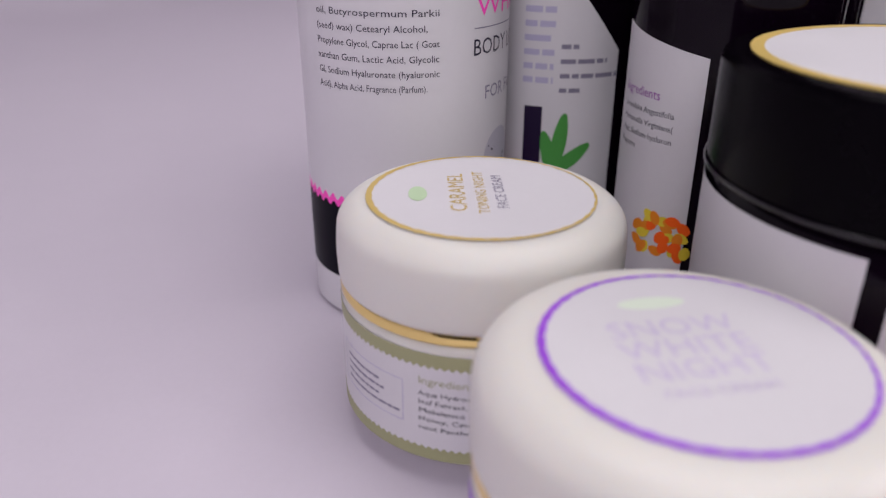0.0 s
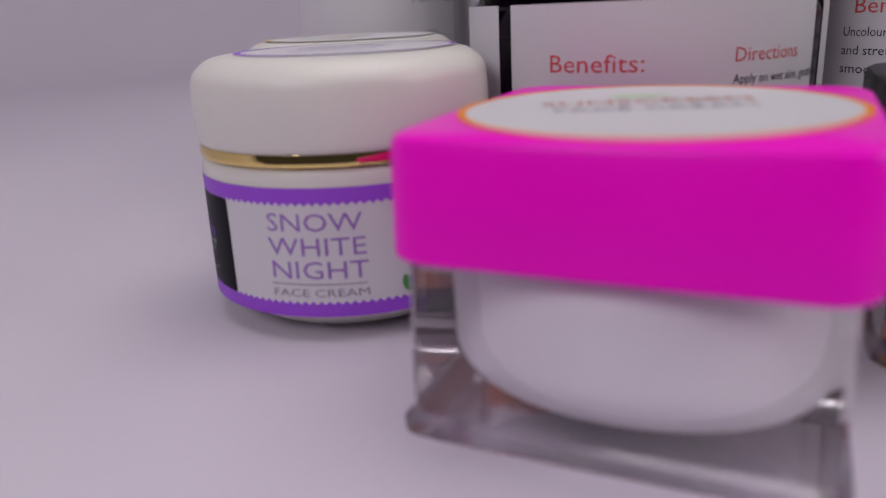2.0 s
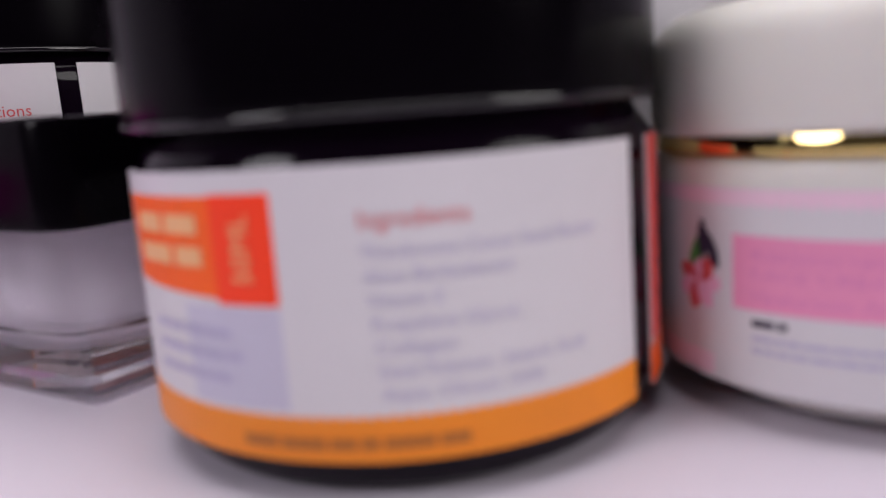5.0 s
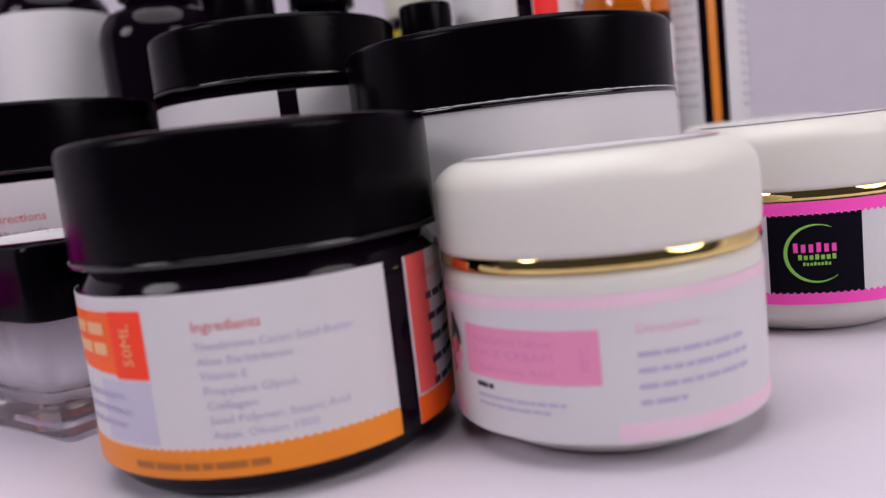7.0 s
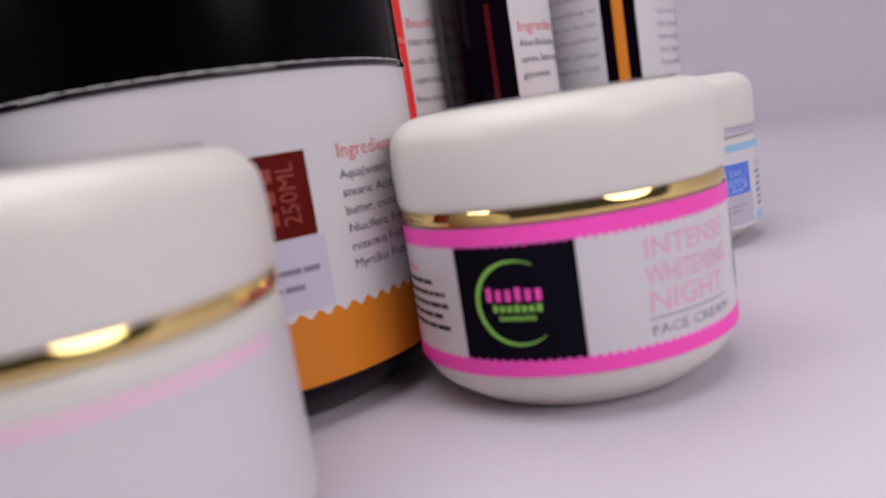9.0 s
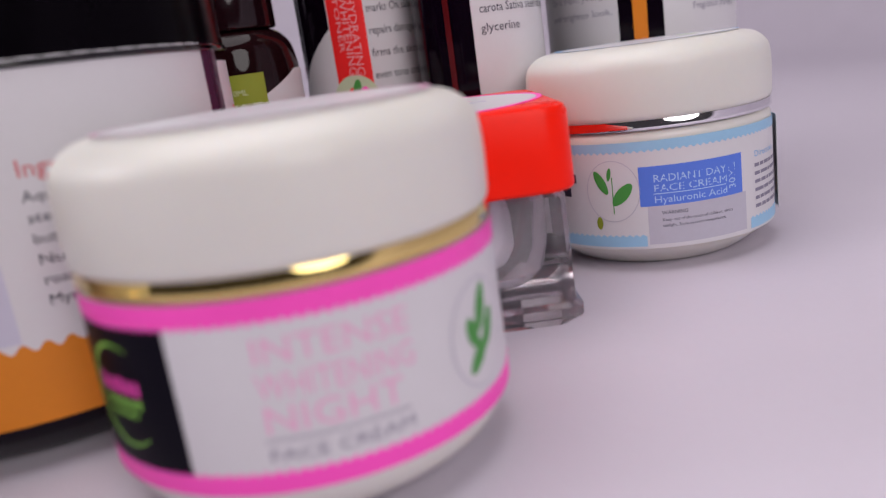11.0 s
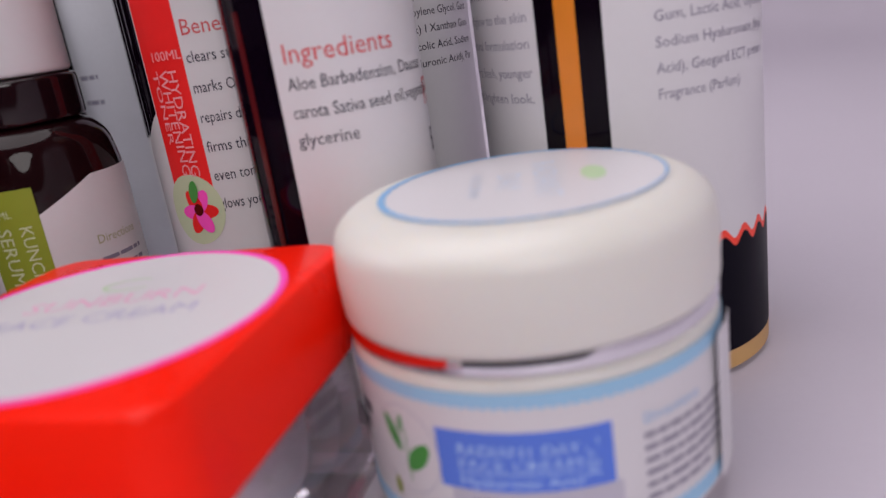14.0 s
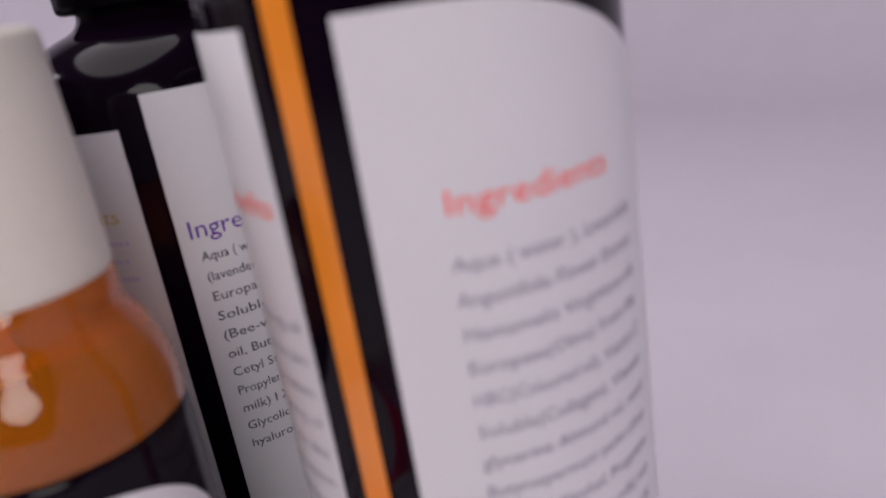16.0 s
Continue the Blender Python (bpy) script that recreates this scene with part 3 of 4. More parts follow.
# ---------------------------------------------------------------- square acrylic jars
def square_jar(key, label, lid_mat, ring, fill, zc, bowl=0.0):
    x, y = AT[key]
    hs, hb, z0, z1 = DIM["hs"], DIM["hb"], DIM["zt0"], DIM["zt1"]
    j = thing("square_jar", x, y, label, "cosmetic jar", AZ[key + "turn"], "square acrylic jars")
    body = part("acrylic_body", loft([(hb - 0.30, 0.2, 0.012), (hb - 0.02, 0.26, 0.24), (hb, 0.26, 0.28), (hb, 0.26, 0.46), (hb - 0.12, 0.26, 0.56), (hb - 0.14, 0.26, z0 - 0.1), (hb - 0.2, 0.26, z0)], 3), M_ACRYL, j, "thick clear acrylic body with bevelled foot", smooth=24.0)
    body.visible_shadow = False
    ri = hb * fill
    part("inner_cup", lathe(fillet([(0, zc), (ri * 0.84, zc + 0.02), (ri * 0.98, zc + 0.42), (ri, z0 - 0.02), (0, z0 - 0.02)], 0.5, 6)), M_CREAMCUP, j, "white inner cup full of cream")
    if bowl:
        rb = hb * bowl
        wall = part("inner_bowl", loft([(rb * 0.62, rb * 0.5, 0.62), (rb * 0.82, rb * 0.55, 0.74), (rb * 0.93, rb * 0.5, 1.05), (rb * 0.98, rb * 0.42, 1.6), (rb, rb * 0.36, z0 - 0.03)], 5), M_LINER, j, "milky liner round the cup", smooth=20.0)
        wall.visible_shadow = False
    part("neck", lathe([(0, z0), (hs * 0.78, z0), (hs * 0.78, z0 + 0.5), (0, z0 + 0.5)]), M_CREAMCUP, j)
    part("lid", loft([(hs - 0.05, 0.62, z0 + 0.03), (hs, 0.66, z0 + 0.09), (hs - 0.02, 0.66, z1 - 0.16), (hs - 0.07, 0.62, z1 - 0.05), (hs - 0.18, 0.55, z1)]), lid_mat, j)
    rd = min(DIM["RdE"], hs - 0.2)
    part("lid_sticker", lathe([(0, z1), (0, z1 + 0.012), (rd, z1 + 0.012), (rd, z1)]), M_PAPER, j)
    part("sticker_ring", annulus(rd - 0.09, rd + 0.03, z1, 0.018), ring, j)
    return j


def pink_square():
    j = square_jar("E", "clear square acrylic jar with glossy magenta lid", M_MAGENTA, M_ORANGE, 0.90, 0.62)
    z1 = DIM["zt1"]
    top_words(j, (("SUNSCREEN", 0.42, 0, 0.4, None), ("FACE CREAM", 0.36, 0, -0.3, M_GREYINK)), 20, M_PEACH, z1)
    blob_top(j, 0.0, 1.3, 0.5, 0.2, 20, z1)


def black_square():
    j = square_jar("F", "clear square acrylic jar with glossy black lid", M_BLACK, M_PALEPINK, 0.56, 1.05, 0.84)
    top_words(j, (("NIGHT CREAM", 0.36, 0, 0.2, None),), 20, M_GREYINK, DIM["zt1"])


def red_square():
    j = square_jar("T", "clear square acrylic jar with bright red lid", M_REDLID, M_HOTPINK, 0.54, 1.1, 0.82)
    z1 = DIM["zt1"]
    t = TOPTURN["T"]
    top_words(j, (("SUNBURN", 0.46, 0, 0.35, M_PALEPINK), ("FACE CREAM", 0.4, 0, -0.35, M_VIOLETGREY)), t, M_INK, z1)
    crescent_top(j, 0, 1.25, 0.4, t, z1)


def crescent_top(j, x, y, rad, turn, z):
    bm = bmesh.new()
    rows = []
    for i in range(31):
        a = math.radians(60 + 250 * i / 30)
        rows.append([bm.verts.new((x + q * math.cos(a) * 1.3, y + q * math.sin(a) * 0.7, 0)) for q in (rad, rad - 0.06)])
    for a, b in zip(rows, rows[1:]):
        bm.faces.new((a[0], b[0], b[1], a[1]))
    part("lid_emblem", flat(bm, 0, 0, z + 0.02, turn), ink("faint_green_print", (0.50, 0.66, 0.42)), j)


# ---------------------------------------------------------------- dark jars with black lids
def dark_jar(name, x, y, label, r, rb, zl, h, lab0=0.0, disc=None, rl=None):
    """rb base radius, zl the lid's lower edge, h the whole height."""
    rl = rl or r
    j = thing(name, x, y, label, "cosmetic jar", group="dark jars with black lids")
    part("body", lathe(fillet([(0, 0.1), (rb - 0.5, 0.1), (rb - 0.3, 0.0), (rb, 0.15), (r - 0.05, 0.7), (r - 0.03, zl - 0.55), (r - 0.35, zl - 0.1), (r - 0.5, zl + 0.4)], 0.25)), M_DARKGLASS, j)
    prof = [(r - 0.6, zl), (rl - 0.02, zl), (rl, zl + 0.06), (rl - 0.01, h - 0.14), (rl - 0.1, h - 0.02), (rl - 0.25, h), (0, h)]
    part("lid", lathe(fillet(prof, 0.12)), M_BLACK, j, "black screw lid")
    part("lid_ridge", lathe(fillet([(rl - 0.3, zl - 0.10), (rl + 0.05, zl - 0.10), (rl + 0.05, zl + 0.02), (rl - 0.3, zl + 0.02)], 0.05)), mat("glossy_black_rim", (0.003, 0.0015, 0.004), 0.06, spec=0.6, vary=0.2, scale=200), j, "glossy lower rim")
    if disc:
        part("lid_sticker", lathe([(0, h), (0, h + 0.015), (rl - 0.55, h + 0.015), (rl - 0.55, h)]), M_PAPER, j)
        part("sticker_ring", annulus(rl - 0.75, rl - 0.5, h, 0.02), disc, j)
    return j


def butter_jar():
    x, y = AT["O"]
    r, rb = DIM["RO"], DIM["RObase"]
    zt = DIM["zOlab"]
    h = OH
    j = dark_jar("butter_jar", x, y, "dark plastic cream jar with white and orange label", r + 0.02, rb, 4.3, h, disc=M_PALEPINK)
    rr = r
    zb = 0.56
    e = AZ["Olab2"]
    part("label", panel(rr, e - 275, e, zb, zt), M_PAPER, j)
    part("label", panel(rr, AZ["Olab3"], AZ["Olab3"] + 50, zb, zt), M_PAPER, j)
    part("label_band", panel(rr + 0.012, e - 275, e, zb, 1.10, 0.006, ztop=0.05), M_ORANGE, j, "orange scalloped band")
    part("label_band", panel(rr + 0.012, AZ["Olab3"], AZ["Olab3"] + 50, zb, 1.10, 0.006, ztop=0.05), M_REDORANGE, j)
    b = AZ["Oboxr"]
    z0, z1 = 2.33, 3.49
    part("title_box", panel(rr + 0.012, b - 45, b, z0, z1, 0.006, edge=lambda u: (z0 + 0.12 * (1 - u), z1)), M_REDORANGE, j)
    part("title_box", panel(rr + 0.018, b - 12.5, b, z0 - 0.02, z1 + 0.02, 0.006), ink("scarlet_print", (1.0, 0.055, 0.012)), j)
    lo = ink("light_orange_print", (0.86, 0.46, 0.22))
    bars(j, rr + 0.012, b - 38, z1 - 0.42, (1.5, 1.45), 0.36, 0.22, lo)
    write(j, "50ML", rr + 0.02, b - 4.5, z0 + 0.2, 0.26, lo, 0.75, 90)
    blob(j, "round_picture", rr, b - 55, z0 + 0.45, 0.72, 0.78, M_PALEPINK, lift=0.018)
    blob(j, "round_picture", rr, b - 55, z0 + 0.45, 0.68, 0.74, M_PAPER, lift=0.022)
    blob(j, "round_picture", rr, b - 53, z0 + 0.55, 0.36, 0.34, M_YELLOW, lift=0.028, point=0.5)
    blob(j, "round_picture", rr, b - 56, z0 + 0.22, 0.36, 0.12, M_BROWN, lift=0.032)
    blob(j, "drop", rr, b - 55, z0 - 0.75, 0.08, 0.16, M_GREEN, 0, 0.5, 0.02)
    part("text_box", panel(rr + 0.012, b - 22, b, 1.14, z0 - 0.06, 0.004), ink("pale_lilac_print", (0.55, 0.53, 0.65)), j)
    bars(j, rr + 0.012, b - 34, z0 - 0.4, (1.5, 1.7, 1.5), 0.26, 0.09, M_VIOLETGREY)
    c = b + 14.5
    write(j, "Ingredients", rr, c, 3.1, 0.19, M_REDINK, 1.15)
    for k, (t, w) in enumerate((("Theobroma Cacao Seed Butter", 2.75), ("Aloe Barbadensis", 1.6), ("Vitamin E", 0.8), ("Propylene Glycol,", 1.6), ("Collagen", 0.85), ("Seed Polymer, Stearic Acid", 2.4), ("Aqua, Olivem 1000", 1.8))):
        write(j, t, rr, c + 0.3 * k, 2.78 - 0.255 * k, 0.15, M_VIOLETGREY, w)
    bars(j, rr + 0.012, b - 10, 0.72, (2.6,), 0.3, 0.12, ink("dark_orange_print", (0.42, 0.14, 0.03)))
    d = AZ["Olab3"] + 4
    write(j, "Benefits", rr, d + 5, zt - 0.5, 0.24, M_REDINK, 1.2)
    bars(j, rr, d + 6, zt - 0.95, (1.6, 1.6, 1.5, 1.5, 1.4), 0.42, 0.14, M_INK)
    part("pink_panel", panel(rr + 0.012, AZ["Olab3"] + 1, AZ["Olab3"] + 12, 1.12, zt, 0.004), ink("coral_pink_print", (0.88, 0.12, 0.11)), j)


def scrub_jar_brown():
    """The large jar with the brown box and the scalloped tan foot of its label."""
    x, y = AT["G"]
    r = DIM["RG"]
    j = dark_jar("body_jar", x, y, "large dark jar with white label and scalloped tan border", r, DIM["RGb"], GZL, 8.45)
    rr = r - 0.02
    zb, zt = 0.67, GZL - 0.15
    a0 = AZ["Glend"]
    part("label", panel(rr, a0, 16, zb, zt), M_PAPER, j)
    part("label", panel(rr, 25, 190, zb, 6.05), M_PAPER, j)
    part("seam_strip", panel(rr, 16, 25, zb, 6.4, 0.006), mat("mauve_gloss_plastic", (0.10, 0.03, 0.07), 0.12, spec=0.6, vary=0.3, scale=90), j, "dark mauve plastic between the label ends")
    write(j, "Benefits", rr, 33, 4.75, 0.42, M_CRIMSON, 2.0)
    bars(j, rr, 33, 4.2, (2.2, 2.0, 2.2), 0.42, 0.15, M_GREYINK)
    part("label", panel(rr, a0 - 130, a0 - 6, zb, zt), M_PAPER, j)
    tan = ink("tan_print", (0.66, 0.21, 0.015))
    part("label_band", panel(rr + 0.012, a0, 16, zb, 2.02, 0.006, ztop=0.13, pitch=0.36), tan, j, "scalloped tan band")
    b0, b1 = AZ["Gboxl"], AZ["Gboxr"]
    part("title_box", panel(rr + 0.012, b0 - 6, b1, 3.38, 4.88, 0.006), M_BROWN, j)
    tp = ink("brown_pink_print", (0.30, 0.05, 0.035))
    write(j, "250ML", rr + 0.02, b1 - 3.5, 3.6, 0.34, tp, 1.1, 90)
    bars(j, rr + 0.012, b1 - 16, 4.4, (0.6, 0.6, 0.6), 0.38, 0.24, tp)
    part("text_box", panel(rr + 0.012, b0, b1 + 1.5, 2.05, 3.36, 0.004), ink("pale_lilac_print", (0.55, 0.53, 0.65)), j)
    bars(j, rr + 0.012, b0 + 3, 2.75, (1.1, 0.8), 0.3, 0.1, M_GREYINK)
    g = AZ["Ging"]
    write(j, "Ingredients", rr, g, 4.63, 0.28, M_REDINK, 1.75)
    for k, t in enumerate(("Aqua(water), Cetearyl", "stearic Acid, Butyro", "butter, cocos nucifera", "Nucifera, Fragrance", "rosaceus Fruit Extract", "Myrtillus Fruit Extract")):
        write(j, t, rr, g, 4.24 - 0.335 * k, 0.18, M_INK, 2.4)
    shift_label(j, LABEL_DZ["G"])


def benefit_columns(j, rr, ab, ad, z):
    write(j, "Benefits:", rr, ab, z, 0.36, M_REDINK, 1.9)
    for k, t in enumerate(("Uncoloured Skin Dis", "and stretch marks", "smooth dry skin")):
        write(j, t, rr, ab - 3, z - 0.52 - 0.42 * k, 0.22, M_INK, 2.3)
    write(j, "Directions", rr, ad, z + 0.12, 0.28, M_REDINK, 1.6)
    for k, t in enumerate(("Apply on wet skin, gently", "scrub using bath sponge.")):
        write(j, t, rr, ad, z - 0.30 - 0.36 * k, 0.19, M_INK, 2.3)


def scrub_jar_peach():
    """The large jar behind the purple-labelled cream."""
    x, y = AT["D"]
    r = DIM["RD"]
    j = dark_jar("body_jar", x, y, "large purple-black jar with white label and gold ringed lid", r, r - 0.1, DZL, 8.5, disc=M_GOLDINK)
    rr = r - 0.02
    zb, zt = 0.7, 6.05
    s, e = AZ["Dll"], AZ["Dlr"]
    part("label", panel(rr, s, e, zb, zt), M_PAPER, j)
    part("label", panel(rr, s - 130, s - 6, zb, zt), M_PAPER, j)
    part("label", panel(rr, e + 7, e + 60, zb, zt), M_PAPER, j)
    for a0, a1 in ((s, e), (s - 130, s - 6)):
        part("label_band", panel(rr + 0.012, a0, a1, zb, 1.8, 0.006, ztop=0.13, pitch=0.36), M_PEACH, j, "scalloped peach band")
    benefit_columns(j, rr, AZ["Dben"], AZ["Ddir"], 4.72)


def scrub_jar_orange():
    """The tall jar behind the two square ones."""
    x, y = AT["M"]
    r = DIM["RM"]
    j = dark_jar("body_jar", x, y, "tall dark jar with white label, orange foot and black lid", r, r - 0.1, 8.3, 10.1)
    rr = r - 0.02
    e = AZ["Mlr"]
    part("label", panel(rr, e - 105, e, 0.7, 7.85), M_PAPER, j)
    part("label", panel(rr, e + 8, e + 150, 0.7, 7.85), M_PAPER, j)
    part("label_band", panel(rr + 0.012, e - 105, e, 0.7, 2.0, 0.006, ztop=0.13, pitch=0.36), M_ORANGE, j, "scalloped orange band")
    benefit_columns(j, rr, AZ["Map"] - 42, AZ["Map"], AZ["Mapz"] + 0.6)


caramel_jar()
snow_jar()
pale_jar()
intense_jar()
radiant_jar()
pink_square()
black_square()
red_square()
butter_jar()
scrub_jar_brown()
scrub_jar_peach()
scrub_jar_orange()


# ---------------------------------------------------------------- tall bottles
def bottle(name, x, y, r, h, label, shoulder=None, cap=None, neck=1.2, category="bottle", cap_h=2.2, group="tall lotion bottles"):
    b = thing(name, x, y, label, category, group=group)
    part("body", lathe(fillet([(0, 0.12), (r - 0.5, 0.12), (r - 0.3, 0.0), (r - 0.04, 0.18), (r - 0.02, h - 1.2), (r * 0.8, h - 0.35), (neck, h), (neck, h + 0.6)], 0.5, 6)), M_DARKGLASS, b)
    part("cap", lathe(fillet([(neck - 0.3, h + 0.25), (neck + 0.35, h + 0.25), (neck + 0.35, h + cap_h), (0, h + cap_h)], 0.15)), cap or M_BLACK, b)
    return b


def end_bottle():
    """The tall bottle at the end of the row, its label ending beside a painted amber glow."""
    x, y = AT["J"]
    r = DIM["RJ"]
    b = bottle("lotion_bottle", x, y, r, 17.5, "tall dark amber lotion bottle with white label and red scalloped border")
    s = AZ["Jstripe"]
    zz = AZ["Jzigz"]
    rr = r - 0.01
    zt = JTOP

    lead = 13.0

    def round_corner(u):
        k = max(0.0, (u - 0.12) / 0.50)
        return zz - 0.25, zt - (1.25 * min(k, 1.0) ** 2.2 + 1.5 * max(0.0, k - 1.0))

    part("label", panel(rr, s + lead, s + 160, zz - 0.25, zt, edge=round_corner), M_PAPER, b, "white label with a round corner")
    part("label", panel(rr, s - 150, s - lead + 1, zz - 0.25, zt), M_PAPER, b)
    # bright core of transmitted light, painted as a gold strip
    part("amber_strip", panel(rr - 0.006, s - 3.9, s + 3.9, 0.5, 16.0), M_AMBERGLOW, b, "painted glow of light through the amber plastic between label ends")
    coral = ink("coral_print", (0.92, 0.07, 0.04))
    for a0, a1 in ((s + lead, s + 160), (s - 150, s - lead + 1)):
        part("label_foot", panel(rr + 0.006, a0, a1, 0.55, zz - 0.02, 0.016, ztop=0.24, pitch=0.62), M_NAVY, b, "black label foot")
        part("label_band", panel(rr + 0.012, a0, a1, zz - 0.35, zz + 0.14, 0.004, ztop=0.24, pitch=0.62), coral, b, "coral zigzag border")
    part("base_rim", lathe([(r - 0.3, 0.12), (r + 0.005, 0.14), (r + 0.005, 0.54), (r - 0.2, 0.56)]), ink("tan_gold_print", (0.55, 0.33, 0.13)), b)
    f = AZ["Jfrag"]
    fz = AZ["Jfragz"]
    lines = ("Aqua ( water ), Lavandula", "Angustifolia Flower Extract,", "Hamamelis Virginiana oil,", "Europaea(Olive) Fruit Oil,", "HBC(Coloured oil), Vitamin C", "Soluble(Collagen), Vitamin", "glycerine Almond oil, seed", "Butyrospermum parkii (shea", "Cetearyl Alcohol, Propylene", "Caprae Lac ( Goat milk) xan", "Gum, Lactic Acid, Glycolic", "Sodium Hyaluronate (hyal", "Acid), Geogard ECT preserv", "Fragrance (Parfum)")
    for k, t in enumerate(reversed(lines)):
        write(b, t, rr, f, fz - 0.1 + 0.467 * k, 0.2, M_GREYINK, 1.85 if k == 0 else 2.95)
    write(b, "Ingredients", rr, f, 12.8, 0.32, coral, 2.35)
    for k, w in enumerate(("for a fresh, younger", "and brighten look.")):
        write(b, w, rr, s - lead - 2, fz + 0.55 - 0.5 * k, 0.2, M_GREYINK, 2.4, align="RIGHT")
    for k in range(9):
        write(b, ("natural formulation", "soft glow to the skin", "pure nourishing oil")[k % 3], rr, s - lead - 2, fz + 1.1 + 0.5 * k, 0.2, M_GREYINK, 2.4, align="RIGHT")
    write(b, "Benefits", rr, s - lead - 2, 12.85, 0.32, coral, 1.6, align="RIGHT")


def lavender_bottle():
    x, y = AT["K"]
    r = DIM["RK"]
    b = bottle("lotion_bottle", x, y, r, 15.5, "tall dark lotion bottle with white label and purple zigzag border")
    rr = r - 0.01
    a = AZ["Kaqua"]
    zz = AZ["Kzigz"]
    zt = 14.25
    part("label", panel(rr, a - 7, a + 200, zz - 0.2, zt), M_PAPER, b)
    part("label_band", panel(rr + 0.012, a - 7, a + 200, zz - 0.25, zz + 0.1, 0.006, ztop=0.18, pitch=0.5), M_PURPLE, b, "purple zigzag border")
    part("label_band", panel(rr + 0.006, a - 7, a + 200, 0.4, zz - 0.1, 0.016, ztop=0.16, pitch=0.5), M_NAVY, b)
    part("label", panel(rr, a - 150, a - 18, zz - 0.2, zt - 0.55), M_PAPER, b, "second label behind the dark seam")
    write(b, "Benefits", rr, a - 62, AZ["Kaquaz"] + 0.9, 0.28, M_GOLDINK, 1.5)
    bars(b, rr, a - 62, AZ["Kaquaz"] + 0.45, (1.6, 1.5, 1.6, 1.4, 1.6, 1.3), 0.36, 0.1, M_FAINT)
    write(b, "Ingredients", rr, a - 3, AZ["Kaquaz"] + 0.38, 0.36, M_PURPLE, 2.3)
    lines = ("Aqua ( water), Lavandula", "(lavender) I Mel (honey)", "Europaea(Olive) oil,", "Soluble(Collagen)", "(Bee-wax), White", "oil, Butyrospermum", "Cetyl Stearyl Alcohol", "Propylene Glycol, Goat", "milk) I Xanthan Gum", "Glycolic Acid, Sodium", "hyaluronic Acid), Par")
    step = (AZ["Kaquaz"] - AZ["Khyalz"]) / 10
    for k, t in enumerate(lines):
        write(b, t, rr, a, AZ["Kaquaz"] - 0.1 - step * k, 0.2, M_INK, 2.5)


def aloe_bottle():
    """The bottle with a round-cornered label: aloe, carrot seed oil and glycerine."""
    x, y = AT["I"]
    r = DIM["RI"]
    h = 10.15
    b = thing("oil_bottle", x, y, "dark amber oil bottle with round-cornered white label and cream cap", "bottle", group="tall lotion bottles")
    part("body", lathe(fillet([(0, 0.12), (r - 0.5, 0.12), (r - 0.3, 0.0), (r - 0.04, 0.18), (r - 0.02, h), (0, h)], 0.25)), M_DARKGLASS, b)
    part("shoulder", lathe(fillet([(r - 0.02, h), (r - 0.03, h + 0.5), (r * 0.92, h + 1.0), (r * 0.72, h + 1.65), (1.4, h + 1.95), (1.28, h + 2.3), (0, h + 2.3)], 0.5, 6)), M_AMBER, b, "clear amber shoulder above the oil")
    part("cap", lathe(fillet([(0.8, h + 2.1), (1.38, h + 2.1), (1.34, h + 5.5), (0, h + 5.5)], 0.2)), M_CREAMCAP, b, "cream plastic cap")
    rr = r - 0.01
    a = AZ["Iing"]
    a0, a1 = AZ["Ill"], AZ["Ill"] + 118

    def edge(u):
        d = min(u / 0.18, 1.0)
        e = min((1.0 - u) / 0.62, 1.0)
        return 0.8, ITOP - 0.06 * (1 - d) ** 2 - 2.2 * (1 - math.sqrt(max(0.0, 1 - (1 - e) ** 2)))

    part("label", panel(rr, a0, a1, 0.8, ITOP, edge=edge), M_PAPER, b, "white label with round corners")
    # thin red reflection on the bottle's dark side, painted as a strip
    part("ruby_strip", panel(rr - 0.006, a0 - 24, a0 - 19, 0.5, ITOP - 1), M_REDGLINT, b)
    z = AZ["Iingz"]
    write(b, "Ingredients", rr, a, z - 0.15, 0.36, M_REDINK, 2.1)
    step = (AZ["Iingz"] - AZ["Iglyz"]) / 3
    for k, (t, w) in enumerate((("Aloe Barbadensisn, Daucus", 3.0), ("carota Sativa seed oil,vegetable", 3.25), ("glycerine", 1.15))):
        write(b, t, rr, a + 0.5, z - 0.12 - step * (k + 1), 0.24, M_INK, w)
    write(b, "FLAWLESS", rr, a + 92, z - 1.35, 0.55, M_REDINK, 2.6)
    write(b, "BODY OIL", rr, a + 94, z - 2.3, 0.5, M_INK, 2.6)


